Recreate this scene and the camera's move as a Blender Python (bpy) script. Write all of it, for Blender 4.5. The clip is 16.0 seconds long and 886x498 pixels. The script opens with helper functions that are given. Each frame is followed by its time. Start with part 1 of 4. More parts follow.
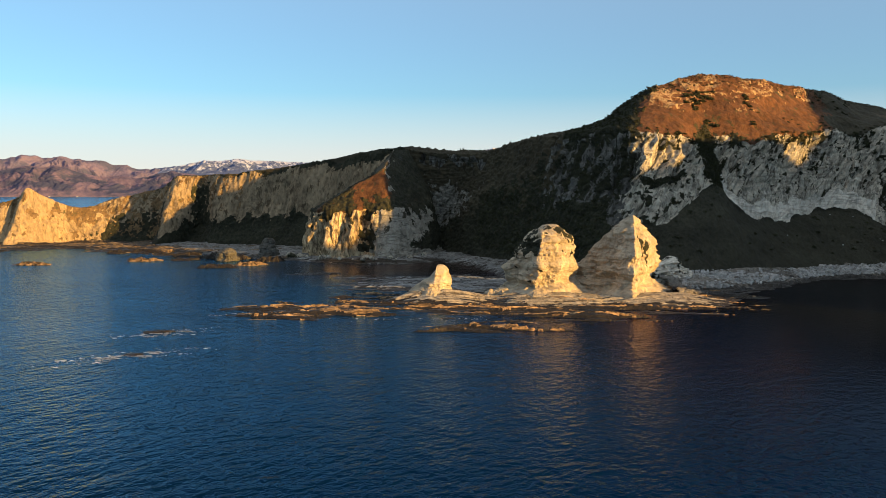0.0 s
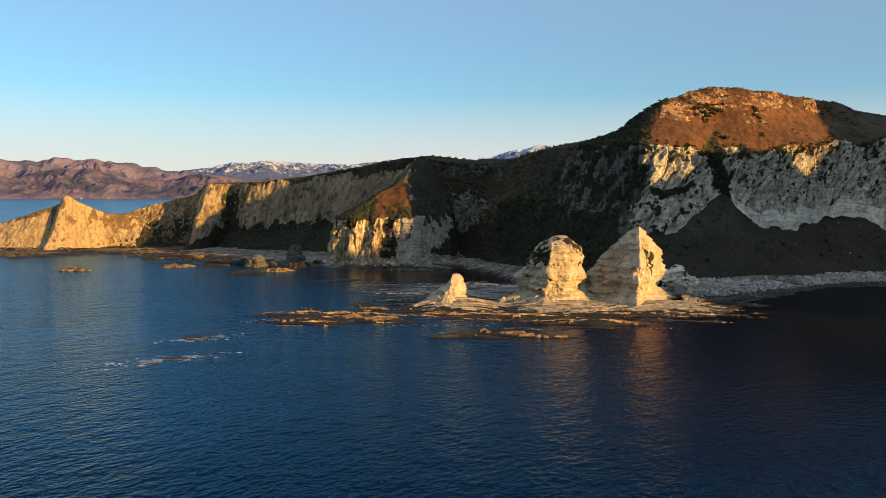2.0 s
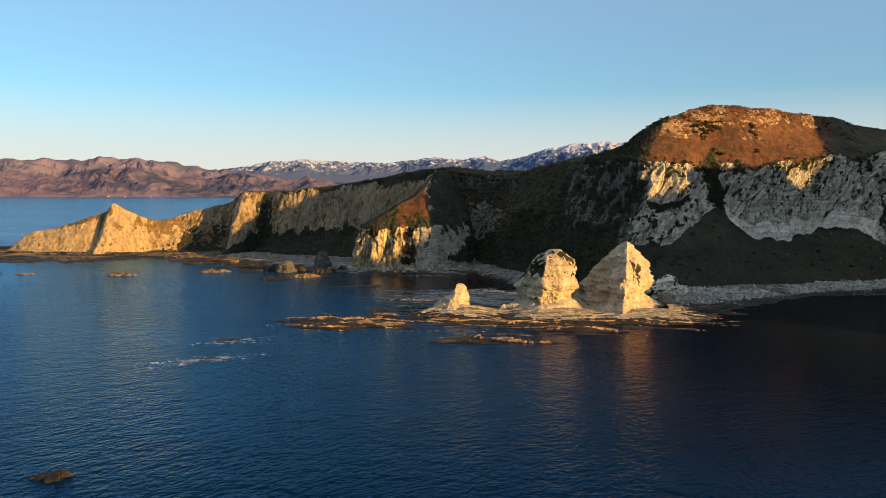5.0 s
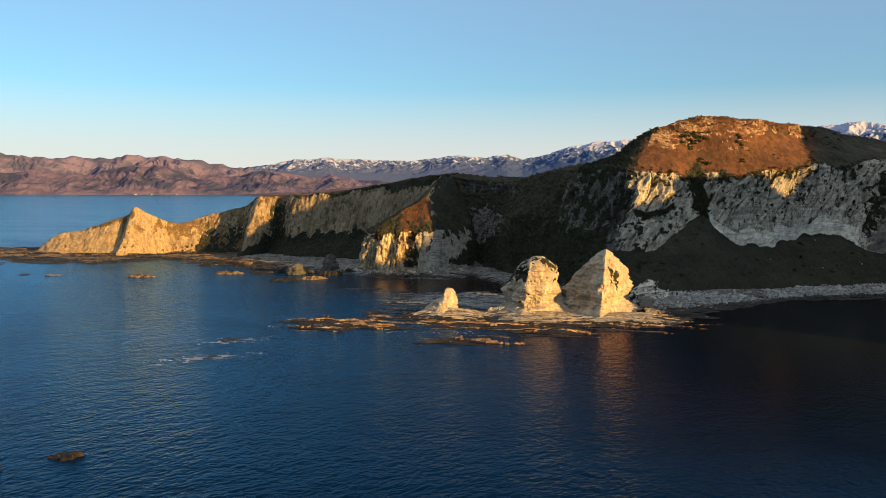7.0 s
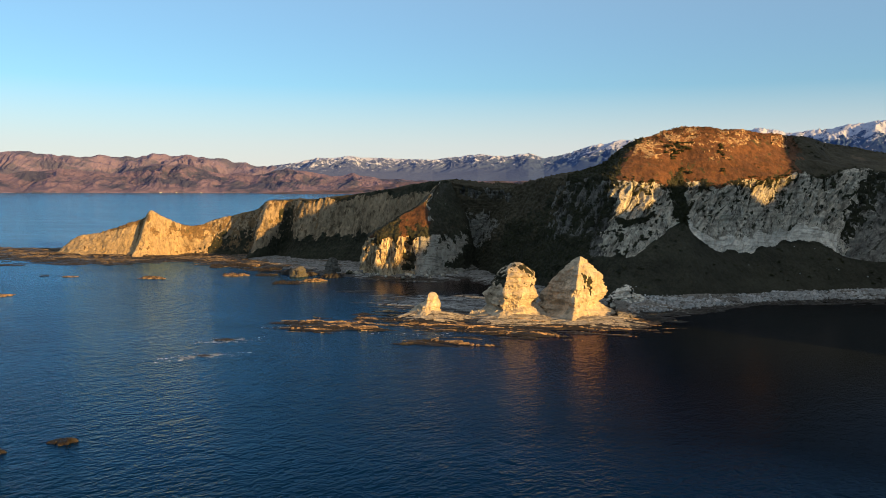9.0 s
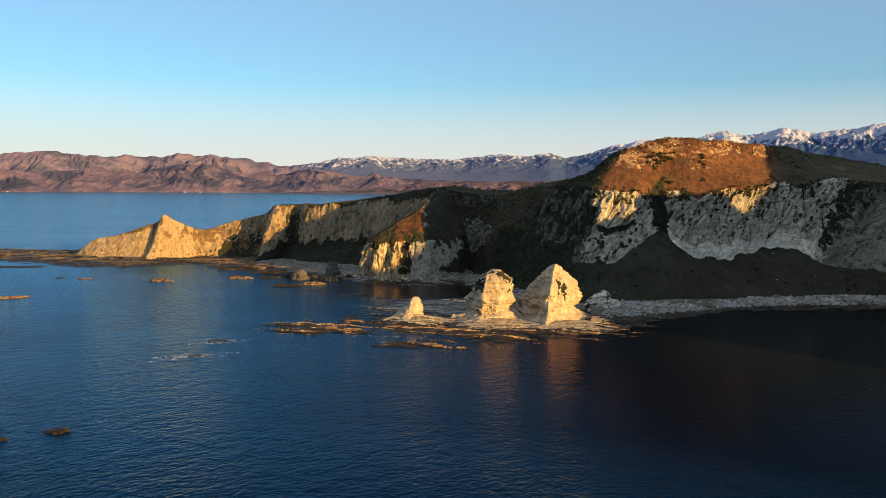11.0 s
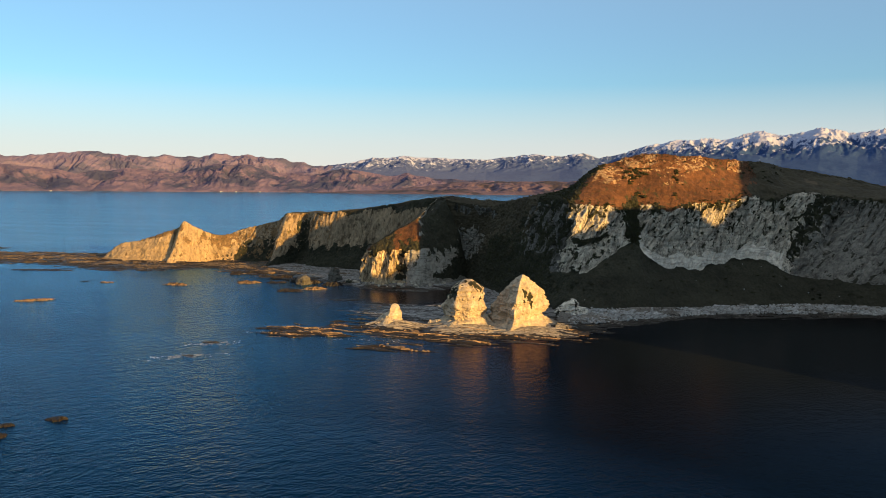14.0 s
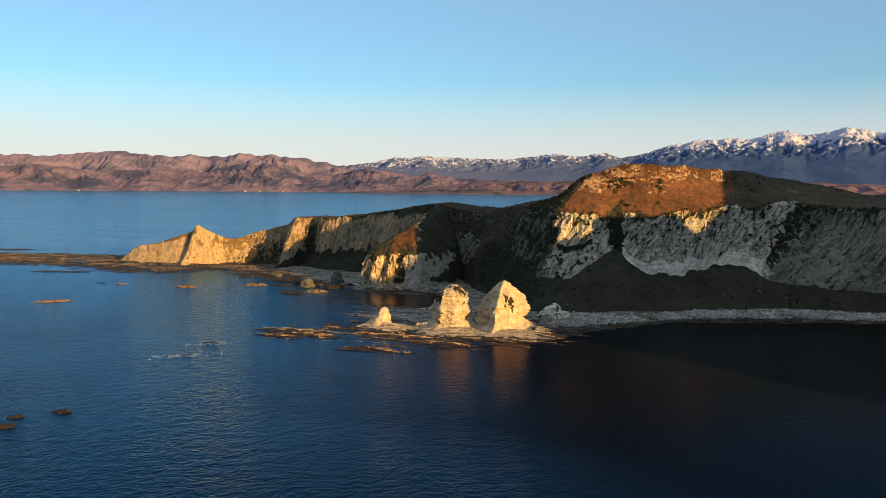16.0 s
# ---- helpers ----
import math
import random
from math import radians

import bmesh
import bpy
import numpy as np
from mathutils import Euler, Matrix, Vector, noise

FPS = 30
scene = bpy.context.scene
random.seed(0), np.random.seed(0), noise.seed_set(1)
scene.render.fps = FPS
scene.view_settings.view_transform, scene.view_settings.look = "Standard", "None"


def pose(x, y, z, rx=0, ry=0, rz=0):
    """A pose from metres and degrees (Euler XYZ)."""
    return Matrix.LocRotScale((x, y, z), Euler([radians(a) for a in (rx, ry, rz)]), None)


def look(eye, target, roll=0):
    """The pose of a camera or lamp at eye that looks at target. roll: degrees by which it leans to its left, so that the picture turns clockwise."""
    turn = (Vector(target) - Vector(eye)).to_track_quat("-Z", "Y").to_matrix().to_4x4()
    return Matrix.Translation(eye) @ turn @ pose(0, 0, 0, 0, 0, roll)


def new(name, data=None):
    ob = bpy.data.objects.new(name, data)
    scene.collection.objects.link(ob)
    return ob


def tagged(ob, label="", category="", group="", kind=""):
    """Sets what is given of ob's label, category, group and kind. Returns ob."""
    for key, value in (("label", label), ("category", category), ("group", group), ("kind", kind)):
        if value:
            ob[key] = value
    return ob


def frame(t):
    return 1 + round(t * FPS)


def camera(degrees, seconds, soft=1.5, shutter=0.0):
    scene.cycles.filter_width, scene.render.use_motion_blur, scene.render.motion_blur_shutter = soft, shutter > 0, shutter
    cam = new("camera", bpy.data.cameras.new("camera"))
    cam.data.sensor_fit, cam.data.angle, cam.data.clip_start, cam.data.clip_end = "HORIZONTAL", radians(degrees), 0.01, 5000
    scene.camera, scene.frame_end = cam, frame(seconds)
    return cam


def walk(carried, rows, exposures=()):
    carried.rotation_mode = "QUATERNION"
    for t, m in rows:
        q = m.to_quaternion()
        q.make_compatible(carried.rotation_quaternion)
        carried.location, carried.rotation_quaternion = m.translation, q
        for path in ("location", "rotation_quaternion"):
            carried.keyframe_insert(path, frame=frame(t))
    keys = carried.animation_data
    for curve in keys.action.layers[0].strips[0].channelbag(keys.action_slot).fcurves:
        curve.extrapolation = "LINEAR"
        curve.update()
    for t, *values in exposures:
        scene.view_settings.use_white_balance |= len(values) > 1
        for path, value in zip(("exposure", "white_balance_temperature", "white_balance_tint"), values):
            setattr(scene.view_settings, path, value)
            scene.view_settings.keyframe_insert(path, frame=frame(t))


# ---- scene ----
cam = camera(57.7, 16.0, 0.75)
PATH = [
    (0, (3.752, -4.892, 22.153), (4.347, 94.869, 15.276), 0.250),
    (0.5, (4.227, -7.588, 22.749), (3.989, 92.180, 15.942), 0.225),
    (1, (4.738, -10.133, 23.429), (3.696, 89.631, 16.651), 0.204),
    (1.5, (5.324, -12.699, 24.167), (3.495, 87.055, 17.389), 0.187),
    (2, (6.022, -15.385, 24.945), (3.417, 84.350, 18.146), 0.175),
    (2.5, (6.868, -18.240, 25.750), (3.494, 81.469, 18.916), 0.166),
    (3, (7.893, -21.274, 26.575), (3.755, 78.403, 19.693), 0.161),
    (3.5, (9.122, -24.470, 27.413), (4.223, 75.168, 20.476), 0.160),
    (4, (10.572, -27.798, 28.263), (4.914, 71.796, 21.261), 0.161),
    (6.5, (21.230, -44.977, 32.617), (11.851, 54.307, 25.223), 0.209),
    (7, (23.973, -48.296, 33.499), (13.868, 50.911, 26.025), 0.224),
    (7.5, (26.876, -51.536, 34.381), (16.052, 47.589, 26.831), 0.242),
    (8, (29.915, -54.700, 35.262), (18.378, 44.340, 27.644), 0.261),
    (8.5, (33.068, -57.794, 36.142), (20.824, 41.156, 28.464), 0.281),
    (9, (36.315, -60.832, 37.022), (23.366, 38.024, 29.293), 0.302),
    (11.5, (53.477, -75.773, 41.499), (37.008, 22.549, 33.643), 0.413),
    (12, (57.063, -78.805, 42.440), (39.881, 19.393, 34.569), 0.434),
    (12.5, (60.709, -81.863, 43.407), (42.808, 16.205, 35.516), 0.456),
    (13, (64.422, -84.945, 44.404), (45.797, 12.986, 36.486), 0.476),
    (13.5, (68.209, -88.043, 45.430), (48.855, 9.744, 37.476), 0.496),
    (14, (72.069, -91.150, 46.483), (51.985, 6.485, 38.482), 0.514),
    (14.5, (75.994, -94.265, 47.551), (55.180, 3.213, 39.497), 0.531),
    (15, (79.960, -97.396, 48.617), (58.418, -0.081, 40.510), 0.545),
    (15.5, (83.921, -100.569, 49.650), (61.660, -3.420, 41.504), 0.558),
    (16, (87.804, -103.839, 50.606), (64.836, -6.854, 42.458), 0.569),
]
walk(cam, [(t, look(eye, target, roll)) for t, eye, target, roll in PATH],
     [(0, 1.6, 5950, 8), (0.6, 1.6, 5950, 8), (1.0, 1.5, 5950, 8), (16, 1.5, 5950, 8)])

# ---- light and sky ----
SUN_AZ, SUN_EL = radians(124.8), radians(8.0)      # clockwise from +y, above the sea
SUN_DIR = Vector((math.sin(SUN_AZ) * math.cos(SUN_EL), math.cos(SUN_AZ) * math.cos(SUN_EL), math.sin(SUN_EL)))
world = bpy.data.worlds.new("world")
scene.world = world
world.use_nodes = True
sky = world.node_tree.nodes.new("ShaderNodeTexSky")
sky.sky_type, sky.sun_disc = "NISHITA", False
sky.sun_elevation, sky.sun_rotation = SUN_EL, SUN_AZ
sky.air_density, sky.dust_density, sky.ozone_density = 1.0, 0.0, 3.4
back = world.node_tree.nodes["Background"]
back.inputs["Strength"].default_value = 0.068
wn, wl = world.node_tree.nodes, world.node_tree.links      # pale haze low over the horizon, alike all round
wg = wn.new("ShaderNodeNewGeometry")
ws = wn.new("ShaderNodeSeparateXYZ")
wl.new(wg.outputs["Position"], ws.inputs["Vector"])
wr = wn.new("ShaderNodeValToRGB")
for e, (p, c) in zip([wr.color_ramp.elements[0], wr.color_ramp.elements[1], wr.color_ramp.elements.new(0.12), wr.color_ramp.elements.new(0.05)],
                     [(0.0, 0.76), (0.30, 0.0), (0.12, 0.34), (0.05, 0.62)]):
    e.position, e.color = p, (c, c, c, 1)
wl.new(ws.outputs["Z"], wr.inputs["Fac"])
wm = wn.new("ShaderNodeMix")
wm.data_type = "RGBA"
wl.new(wr.outputs["Color"], wm.inputs["Factor"])
wl.new(sky.outputs["Color"], wm.inputs["A"])
wm.inputs["B"].default_value = (4.75, 3.75, 3.65, 1)
wt = wn.new("ShaderNodeMix")
wt.data_type, wt.blend_type = "RGBA", "MULTIPLY"
wt.inputs["Factor"].default_value = 1.0
tint = wn.new("ShaderNodeValToRGB")        # clearer blue towards the zenith
for e, (p, c) in zip(tint.color_ramp.elements, [(0.02, (0.945, 1.0, 0.985)), (0.30, (0.83, 1.035, 1.01))]):
    e.position, e.color = p, (*c, 1)
wl.new(ws.outputs["Z"], tint.inputs["Fac"])
wl.new(tint.outputs["Color"], wt.inputs["B"])
wl.new(wm.outputs["Result"], wt.inputs["A"])
wl.new(wt.outputs["Result"], back.inputs["Color"])
lamp = bpy.data.lights.new("sun", "SUN")
lamp.energy, lamp.angle, lamp.color = 4.8, radians(0.6), (1.0, 0.54, 0.14)
sun = new("sun", lamp)
sun.matrix_world = look(SUN_DIR * 400, (0, 0, 0))


# ---- noise ----
def hashed(ix, iy, iz, seed):
    h = (ix.astype(np.int64) * 374761393 + iy.astype(np.int64) * 668265263 + iz.astype(np.int64) * 2147483647 + seed * 974634777) & 0xFFFFFFFF
    h = ((h ^ (h >> 13)) * 1274126177) & 0xFFFFFFFF
    h = ((h ^ (h >> 16)) * 2246822519) & 0xFFFFFFFF
    return h ^ (h >> 15)


def grad_noise(x, y, z, seed=0):
    """Gradient noise in about -1 to 1 for arrays of places."""
    x, y, z = np.broadcast_arrays(np.asarray(x, float), np.asarray(y, float), np.asarray(z, float))
    fx, fy, fz = np.floor(x), np.floor(y), np.floor(z)
    dx, dy, dz = x - fx, y - fy, z - fz
    ux, uy, uz = (d * d * d * (d * (d * 6 - 15) + 10) for d in (dx, dy, dz))
    total = np.zeros(x.shape)
    for i in (0, 1):
        for j in (0, 1):
            for k in (0, 1):
                h = hashed(fx + i, fy + j, fz + k, seed)
                gx, gy, gz = ((h & 1023) / 511.5 - 1), (((h >> 10) & 1023) / 511.5 - 1), (((h >> 20) & 1023) / 511.5 - 1)
                w = (ux if i else 1 - ux) * (uy if j else 1 - uy) * (uz if k else 1 - uz)
                total += w * (gx * (dx - i) + gy * (dy - j) + gz * (dz - k))
    return total * 1.5


def fbm(x, y, z, octaves=4, seed=0, gain=0.5):
    total, amp, f = 0, 1.0, 1.0
    for o in range(octaves):
        total = total + amp * grad_noise(x * f, y * f, z * f, seed + o)
        amp, f = amp * gain, f * 2.03
    return total


def ridged(x, y, z, octaves=4, seed=0, gain=0.5):
    """0 in gullies to about 1 on ridges."""
    total, amp, f, norm = 0, 1.0, 1.0, 0
    for o in range(octaves):
        total = total + amp * (1 - np.abs(grad_noise(x * f, y * f, z * f, seed + o)) * 1.6)
        norm += amp
        amp, f = amp * gain, f * 2.07
    return total / norm


def smooth(a, b, v):
    k = np.clip((v - a) / (b - a), 0, 1)
    return k * k * (3 - 2 * k)


# ---- materials ----
def material(name, rough=0.9):
    m = bpy.data.materials.new(name)
    m.use_nodes = True
    b = m.node_tree.nodes["Principled BSDF"]
    b.inputs["Roughness"].default_value = rough
    b.inputs["Specular IOR Level"].default_value = 0.2
    return m, m.node_tree.nodes, m.node_tree.links, b


def coords(nodes, links, scale, turn=0.0):
    g = nodes.new("ShaderNodeNewGeometry")
    mp = nodes.new("ShaderNodeMapping")
    mp.inputs["Scale"].default_value = scale
    mp.inputs["Rotation"].default_value = (0, 0, turn)
    links.new(g.outputs["Position"], mp.inputs["Vector"])
    return mp.outputs["Vector"]


def noise_node(nodes, links, scale, vec=(1, 1, 1), detail=5, rough=0.6, turn=0.0):
    n = nodes.new("ShaderNodeTexNoise")
    n.inputs["Scale"].default_value, n.inputs["Detail"].default_value, n.inputs["Roughness"].default_value = scale, detail, rough
    links.new(coords(nodes, links, vec, turn), n.inputs["Vector"])
    return n.outputs["Fac"]


def ramp(nodes, links, fac, stops):
    r = nodes.new("ShaderNodeValToRGB")
    while len(r.color_ramp.elements) < len(stops):
        r.color_ramp.elements.new(0.5)
    for e, (p, c) in zip(r.color_ramp.elements, stops):
        e.position, e.color = p, (*c, 1)
    links.new(fac, r.inputs["Fac"])
    return r.outputs["Color"]


def blend(nodes, links, fac, a, b, how="MIX"):
    m = nodes.new("ShaderNodeMix")
    m.data_type, m.blend_type = "RGBA", how
    for sock, v in ((m.inputs["Factor"], fac), (m.inputs["A"], a), (m.inputs["B"], b)):
        if isinstance(v, (int, float)):
            sock.default_value = v
        elif isinstance(v, tuple):
            sock.default_value = (*v, 1)
        else:
            links.new(v, sock)
    return m.outputs["Result"]


def bump(nodes, links, b, height, dist, strength=0.6):
    n = nodes.new("ShaderNodeBump")
    n.inputs["Strength"].default_value, n.inputs["Distance"].default_value = strength, dist
    links.new(height, n.inputs["Height"])
    links.new(n.outputs["Normal"], b.inputs["Normal"])


def grey(v):
    return (v, v, v)


def lined(n, l, scale, stretch, lean, detail=5, rough=0.6):
    """Noise drawn out along steep lines that lean across the face."""
    g = n.new("ShaderNodeNewGeometry")
    mp = n.new("ShaderNodeMapping")
    mp.vector_type = "TEXTURE"
    mp.inputs["Rotation"].default_value, mp.inputs["Scale"].default_value = (0, lean, 0), (1, 1, stretch)
    l.new(g.outputs["Position"], mp.inputs["Vector"])
    t = n.new("ShaderNodeTexNoise")
    t.inputs["Scale"].default_value, t.inputs["Detail"].default_value, t.inputs["Roughness"].default_value = scale, detail, rough
    l.new(mp.outputs["Vector"], t.inputs["Vector"])
    return t.outputs["Fac"]


def crest(n, l, fac, width, dark):
    """Thin lines where a noise crosses its middle."""
    a = n.new("ShaderNodeMath")
    a.operation = "SUBTRACT"
    a.inputs[1].default_value = 0.5
    l.new(fac, a.inputs[0])
    c = n.new("ShaderNodeMath")
    c.operation = "ABSOLUTE"
    l.new(a.outputs["Value"], c.inputs[0])
    return ramp(n, l, c.outputs["Value"], [(0.0, grey(dark)), (width, grey(1.0))])


def earth(name, base, dark, patch, patch_at, patch_scale, bed=1.0, fine=1.4, relief=0.35, upright=0.35, streak=0.0, rough=0.92, banding=0.7, lean=0.42, strata=0.0):
    """Ground or rock in two tones with bedding, grain, run-off streaks and patches of a second cover."""
    m, n, l, b = material(name, rough)
    tone = ramp(n, l, noise_node(n, l, fine, (1, 1, upright)), [(0.32, dark), (0.62, base)])
    beds = ramp(n, l, noise_node(n, l, 1.0, (0.05, 0.05, 1.3 * bed), 3), [(0.35, grey(0.66)), (0.6, grey(1.0))])
    tone = blend(n, l, banding, tone, beds, "MULTIPLY")
    stain = ramp(n, l, noise_node(n, l, 0.11, (1, 1, 0.6)), [(0.35, grey(0.6)), (0.65, grey(1.0))])
    tone = blend(n, l, 0.8, tone, stain, "MULTIPLY")
    if streak:
        ng = n.new("ShaderNodeNewGeometry")          # run-off lines and joints, leaning as the beds do
        nm = n.new("ShaderNodeMapping")
        nm.vector_type = "TEXTURE"
        nm.inputs["Rotation"].default_value, nm.inputs["Scale"].default_value = (0, lean, 0), (1, 1, 6)
        l.new(ng.outputs["Position"], nm.inputs["Vector"])
        nt = n.new("ShaderNodeTexNoise")
        nt.inputs["Scale"].default_value, nt.inputs["Detail"].default_value, nt.inputs["Roughness"].default_value = 0.38, 7, 0.66
        l.new(nm.outputs["Vector"], nt.inputs["Vector"])
        runs = ramp(n, l, nt.outputs["Fac"], [(0.41, grey(0.22)), (0.53, grey(1.0))])
        tone = blend(n, l, streak, tone, runs, "MULTIPLY")
    if strata:                                       # thin beds that crop out in lines along the shore
        tone = blend(n, l, strata, tone, crest(n, l, noise_node(n, l, 1.0, (0.07, 1.15, 0.5), 4, 0.6, 0.06), 0.05, 0.12), "MULTIPLY")
        tone = blend(n, l, strata, tone, crest(n, l, noise_node(n, l, 1.0, (0.16, 2.6, 1.0), 3, 0.6, 0.04), 0.04, 0.35), "MULTIPLY")
    mask = ramp(n, l, noise_node(n, l, patch_scale, (1, 1, 0.55), 7, 0.7), [(patch_at, grey(0)), (patch_at + 0.06, grey(1))])
    l.new(blend(n, l, mask, tone, patch), b.inputs["Base Color"])
    bump(n, l, b, noise_node(n, l, 1.1, (1, 1, 0.8), 8, 0.7), relief, 0.9)
    return m


def cliff_stone(name, pale, shade, leaf, cover, lean, joint=0.3, beds=0.0, relief=0.6, wear=0.7):
    """Jointed cliff rock: leaning fissures at two scales, weathered tones, plants rooted along the joints."""
    m, n, l, b = material(name, 0.93)
    tone = ramp(n, l, noise_node(n, l, 0.8, (1, 1, 0.6), 6, 0.65), [(0.30, shade), (0.56, pale)])
    tone = blend(n, l, 0.7, tone, ramp(n, l, noise_node(n, l, 0.10, (1, 1, 0.7)), [(0.36, grey(0.68)), (0.6, grey(1.0))]), "MULTIPLY")
    broad = crest(n, l, lined(n, l, joint, 4.5, lean), 0.03, 0.25)
    narrow = crest(n, l, lined(n, l, joint * 2.8, 3.5, lean * 0.8, 3), 0.03, 0.6)
    lines = blend(n, l, 1.0, broad, narrow, "MULTIPLY")
    tone = blend(n, l, wear, tone, lines, "MULTIPLY")
    if beds:
        strata = crest(n, l, noise_node(n, l, 1.0, (0.09, 0.09, 0.62), 3, 0.55), 0.035, 0.35)
        lines = blend(n, l, beds, lines, strata, "MULTIPLY")
        tone = blend(n, l, beds, tone, strata, "MULTIPLY")
    tone = blend(n, l, wear, tone, ramp(n, l, lined(n, l, joint * 0.9, 5, lean, 7, 0.66), [(0.36, grey(0.42)), (0.48, grey(1.0))]), "MULTIPLY")
    mask = ramp(n, l, lined(n, l, 0.42, 2.6, lean, 7, 0.68), [(cover, grey(0)), (cover + 0.035, grey(1))])
    l.new(blend(n, l, mask, tone, leaf), b.inputs["Base Color"])
    h = blend(n, l, 0.4 * wear + 0.1, noise_node(n, l, 1.2, (1, 1, 0.7), 8, 0.7), lines)
    bump(n, l, b, h, relief, 0.9)
    return m


LIMESTONE = cliff_stone("jointed limestone", (0.50, 0.455, 0.365), (0.25, 0.225, 0.18), (0.032, 0.033, 0.019), 0.575, 0.5, 0.3, 0.0, 0.7, 0.8)
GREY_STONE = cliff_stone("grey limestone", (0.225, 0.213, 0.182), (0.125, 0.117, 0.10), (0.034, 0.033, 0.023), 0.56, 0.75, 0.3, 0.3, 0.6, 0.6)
YELLOW_STONE = cliff_stone("yellow limestone", (0.35, 0.26, 0.145), (0.24, 0.172, 0.096), (0.14, 0.09, 0.045), 0.66, -0.1, 0.2, 0.0, 0.6, 0.45)
BUFF_STONE = cliff_stone("buff limestone", (0.28, 0.215, 0.135), (0.145, 0.11, 0.069), (0.07, 0.052, 0.03), 0.57, 0.12, 0.16, 0.0, 0.5, 0.5)
SPUR_STONE = cliff_stone("fissured yellow limestone", (0.58, 0.46, 0.29), (0.32, 0.24, 0.14), (0.045, 0.042, 0.02), 0.60, 0.0, 0.40, 0.0, 0.9, 0.9)
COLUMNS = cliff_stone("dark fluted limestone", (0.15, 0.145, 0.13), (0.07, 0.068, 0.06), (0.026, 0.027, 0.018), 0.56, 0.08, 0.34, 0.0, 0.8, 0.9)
SHADED_STONE = earth("shaded grey rock", (0.125, 0.118, 0.10), (0.055, 0.052, 0.044), (0.02, 0.02, 0.014), 0.6, 0.6, 0.8, fine=0.9, relief=0.5, banding=0.5)
BEDDED_STONE = cliff_stone("bedded grey limestone", (0.31, 0.285, 0.235), (0.19, 0.172, 0.14), (0.05, 0.045, 0.03), 0.62, 0.5, 0.2, 0.8, 0.6, 0.3)
CRAG_STONE = earth("ochre crag", (0.45, 0.315, 0.175), (0.16, 0.103, 0.056), (0.125, 0.058, 0.026), 0.47, 0.6, 0.9, fine=1.2, relief=0.6)
STACK_STONE = earth("cream limestone", (0.54, 0.452, 0.325), (0.34, 0.287, 0.21), (0.11, 0.095, 0.06), 0.72, 0.6, 0.5, fine=0.9, relief=0.5, streak=0.2, banding=0.5)
WHITE_STONE = cliff_stone("white limestone", (0.68, 0.63, 0.53), (0.45, 0.415, 0.345), (0.07, 0.06, 0.04), 0.68, 0.5, 0.2, 0.6, 0.5, 0.35)
DRY_GRASS = earth("dry grass", (0.142, 0.064, 0.028), (0.080, 0.039, 0.020), (0.04, 0.038, 0.017), 0.58, 0.35, 0.3, 0.7, 0.6, 1.0, streak=0.35)
SCRUB = earth("coastal scrub", (0.042, 0.042, 0.025), (0.016, 0.018, 0.011), (0.062, 0.05, 0.03), 0.62, 0.3, 0.3, 0.8, 0.8, 1.0)
BROWN_SCRUB = earth("dry brown scrub", (0.215, 0.140, 0.066), (0.095, 0.064, 0.033), (0.075, 0.068, 0.03), 0.58, 0.5, 0.3, 1.0, 0.6, 1.0)
TALUS = earth("grassed scree", (0.043, 0.042, 0.027), (0.023, 0.023, 0.015), (0.024, 0.024, 0.015), 0.63, 0.5, 0.2, 1.2, 0.5, 1.0)
TURF = earth("green turf", (0.062, 0.053, 0.032), (0.038, 0.033, 0.020), (0.078, 0.058, 0.036), 0.6, 0.08, 0.3, 0.8, 0.3, 1.0)
SHELF_TAN = earth("brown shelf rock", (0.215, 0.158, 0.098), (0.085, 0.062, 0.04), (0.035, 0.027, 0.018), 0.56, 0.5, 0.8, 1.3, 0.35, rough=0.7, strata=0.9)
REEF_TAN = earth("tawny reef ledges", (0.48, 0.31, 0.155), (0.17, 0.11, 0.058), (0.04, 0.028, 0.016), 0.58, 0.7, 0.8, 1.3, 0.35, rough=0.7, strata=0.9)
REEF = earth("weedy reef rock", (0.024, 0.018, 0.011), (0.010, 0.008, 0.005), (0.010, 0.008, 0.006), 0.55, 0.6, 0.5, 1.2, 0.35, rough=0.38)
TAN_ROCK = earth("tawny bedded rock", (0.29, 0.195, 0.108), (0.09, 0.06, 0.034), (0.03, 0.022, 0.014), 0.50, 0.6, 0.8, 1.0, 0.35)
APRON = earth("pale worn limestone", (0.46, 0.395, 0.30), (0.25, 0.215, 0.16), (0.06, 0.046, 0.03), 0.56, 0.45, 1.6, 1.0, 0.25, strata=0.85, banding=0.4, rough=0.34)
PALE_SHELF = earth("pale shelf rock", (0.29, 0.285, 0.27), (0.12, 0.117, 0.107), (0.04, 0.037, 0.029), 0.55, 0.35, 0.8, 1.2, 0.35, rough=0.45, strata=0.75)
BOULDER = earth("pale boulder", (0.47, 0.465, 0.445), (0.22, 0.216, 0.20), (0.12, 0.11, 0.085), 0.68, 0.9)
WET_FLAT = earth("wet tidal flat", (0.30, 0.30, 0.29), (0.15, 0.15, 0.14), (0.04, 0.038, 0.03), 0.58, 0.35, 0.3, 1.2, 0.2, rough=0.38, strata=0.75)
SHINGLE = earth("grey shingle", (0.24, 0.22, 0.19), (0.09, 0.08, 0.068), (0.04, 0.034, 0.024), 0.55, 0.8, 0.3, 2.2, 0.3)
SEABED = earth("sea bed", (0.05, 0.06, 0.05), (0.03, 0.035, 0.03), (0.02, 0.02, 0.015), 0.6, 0.1)


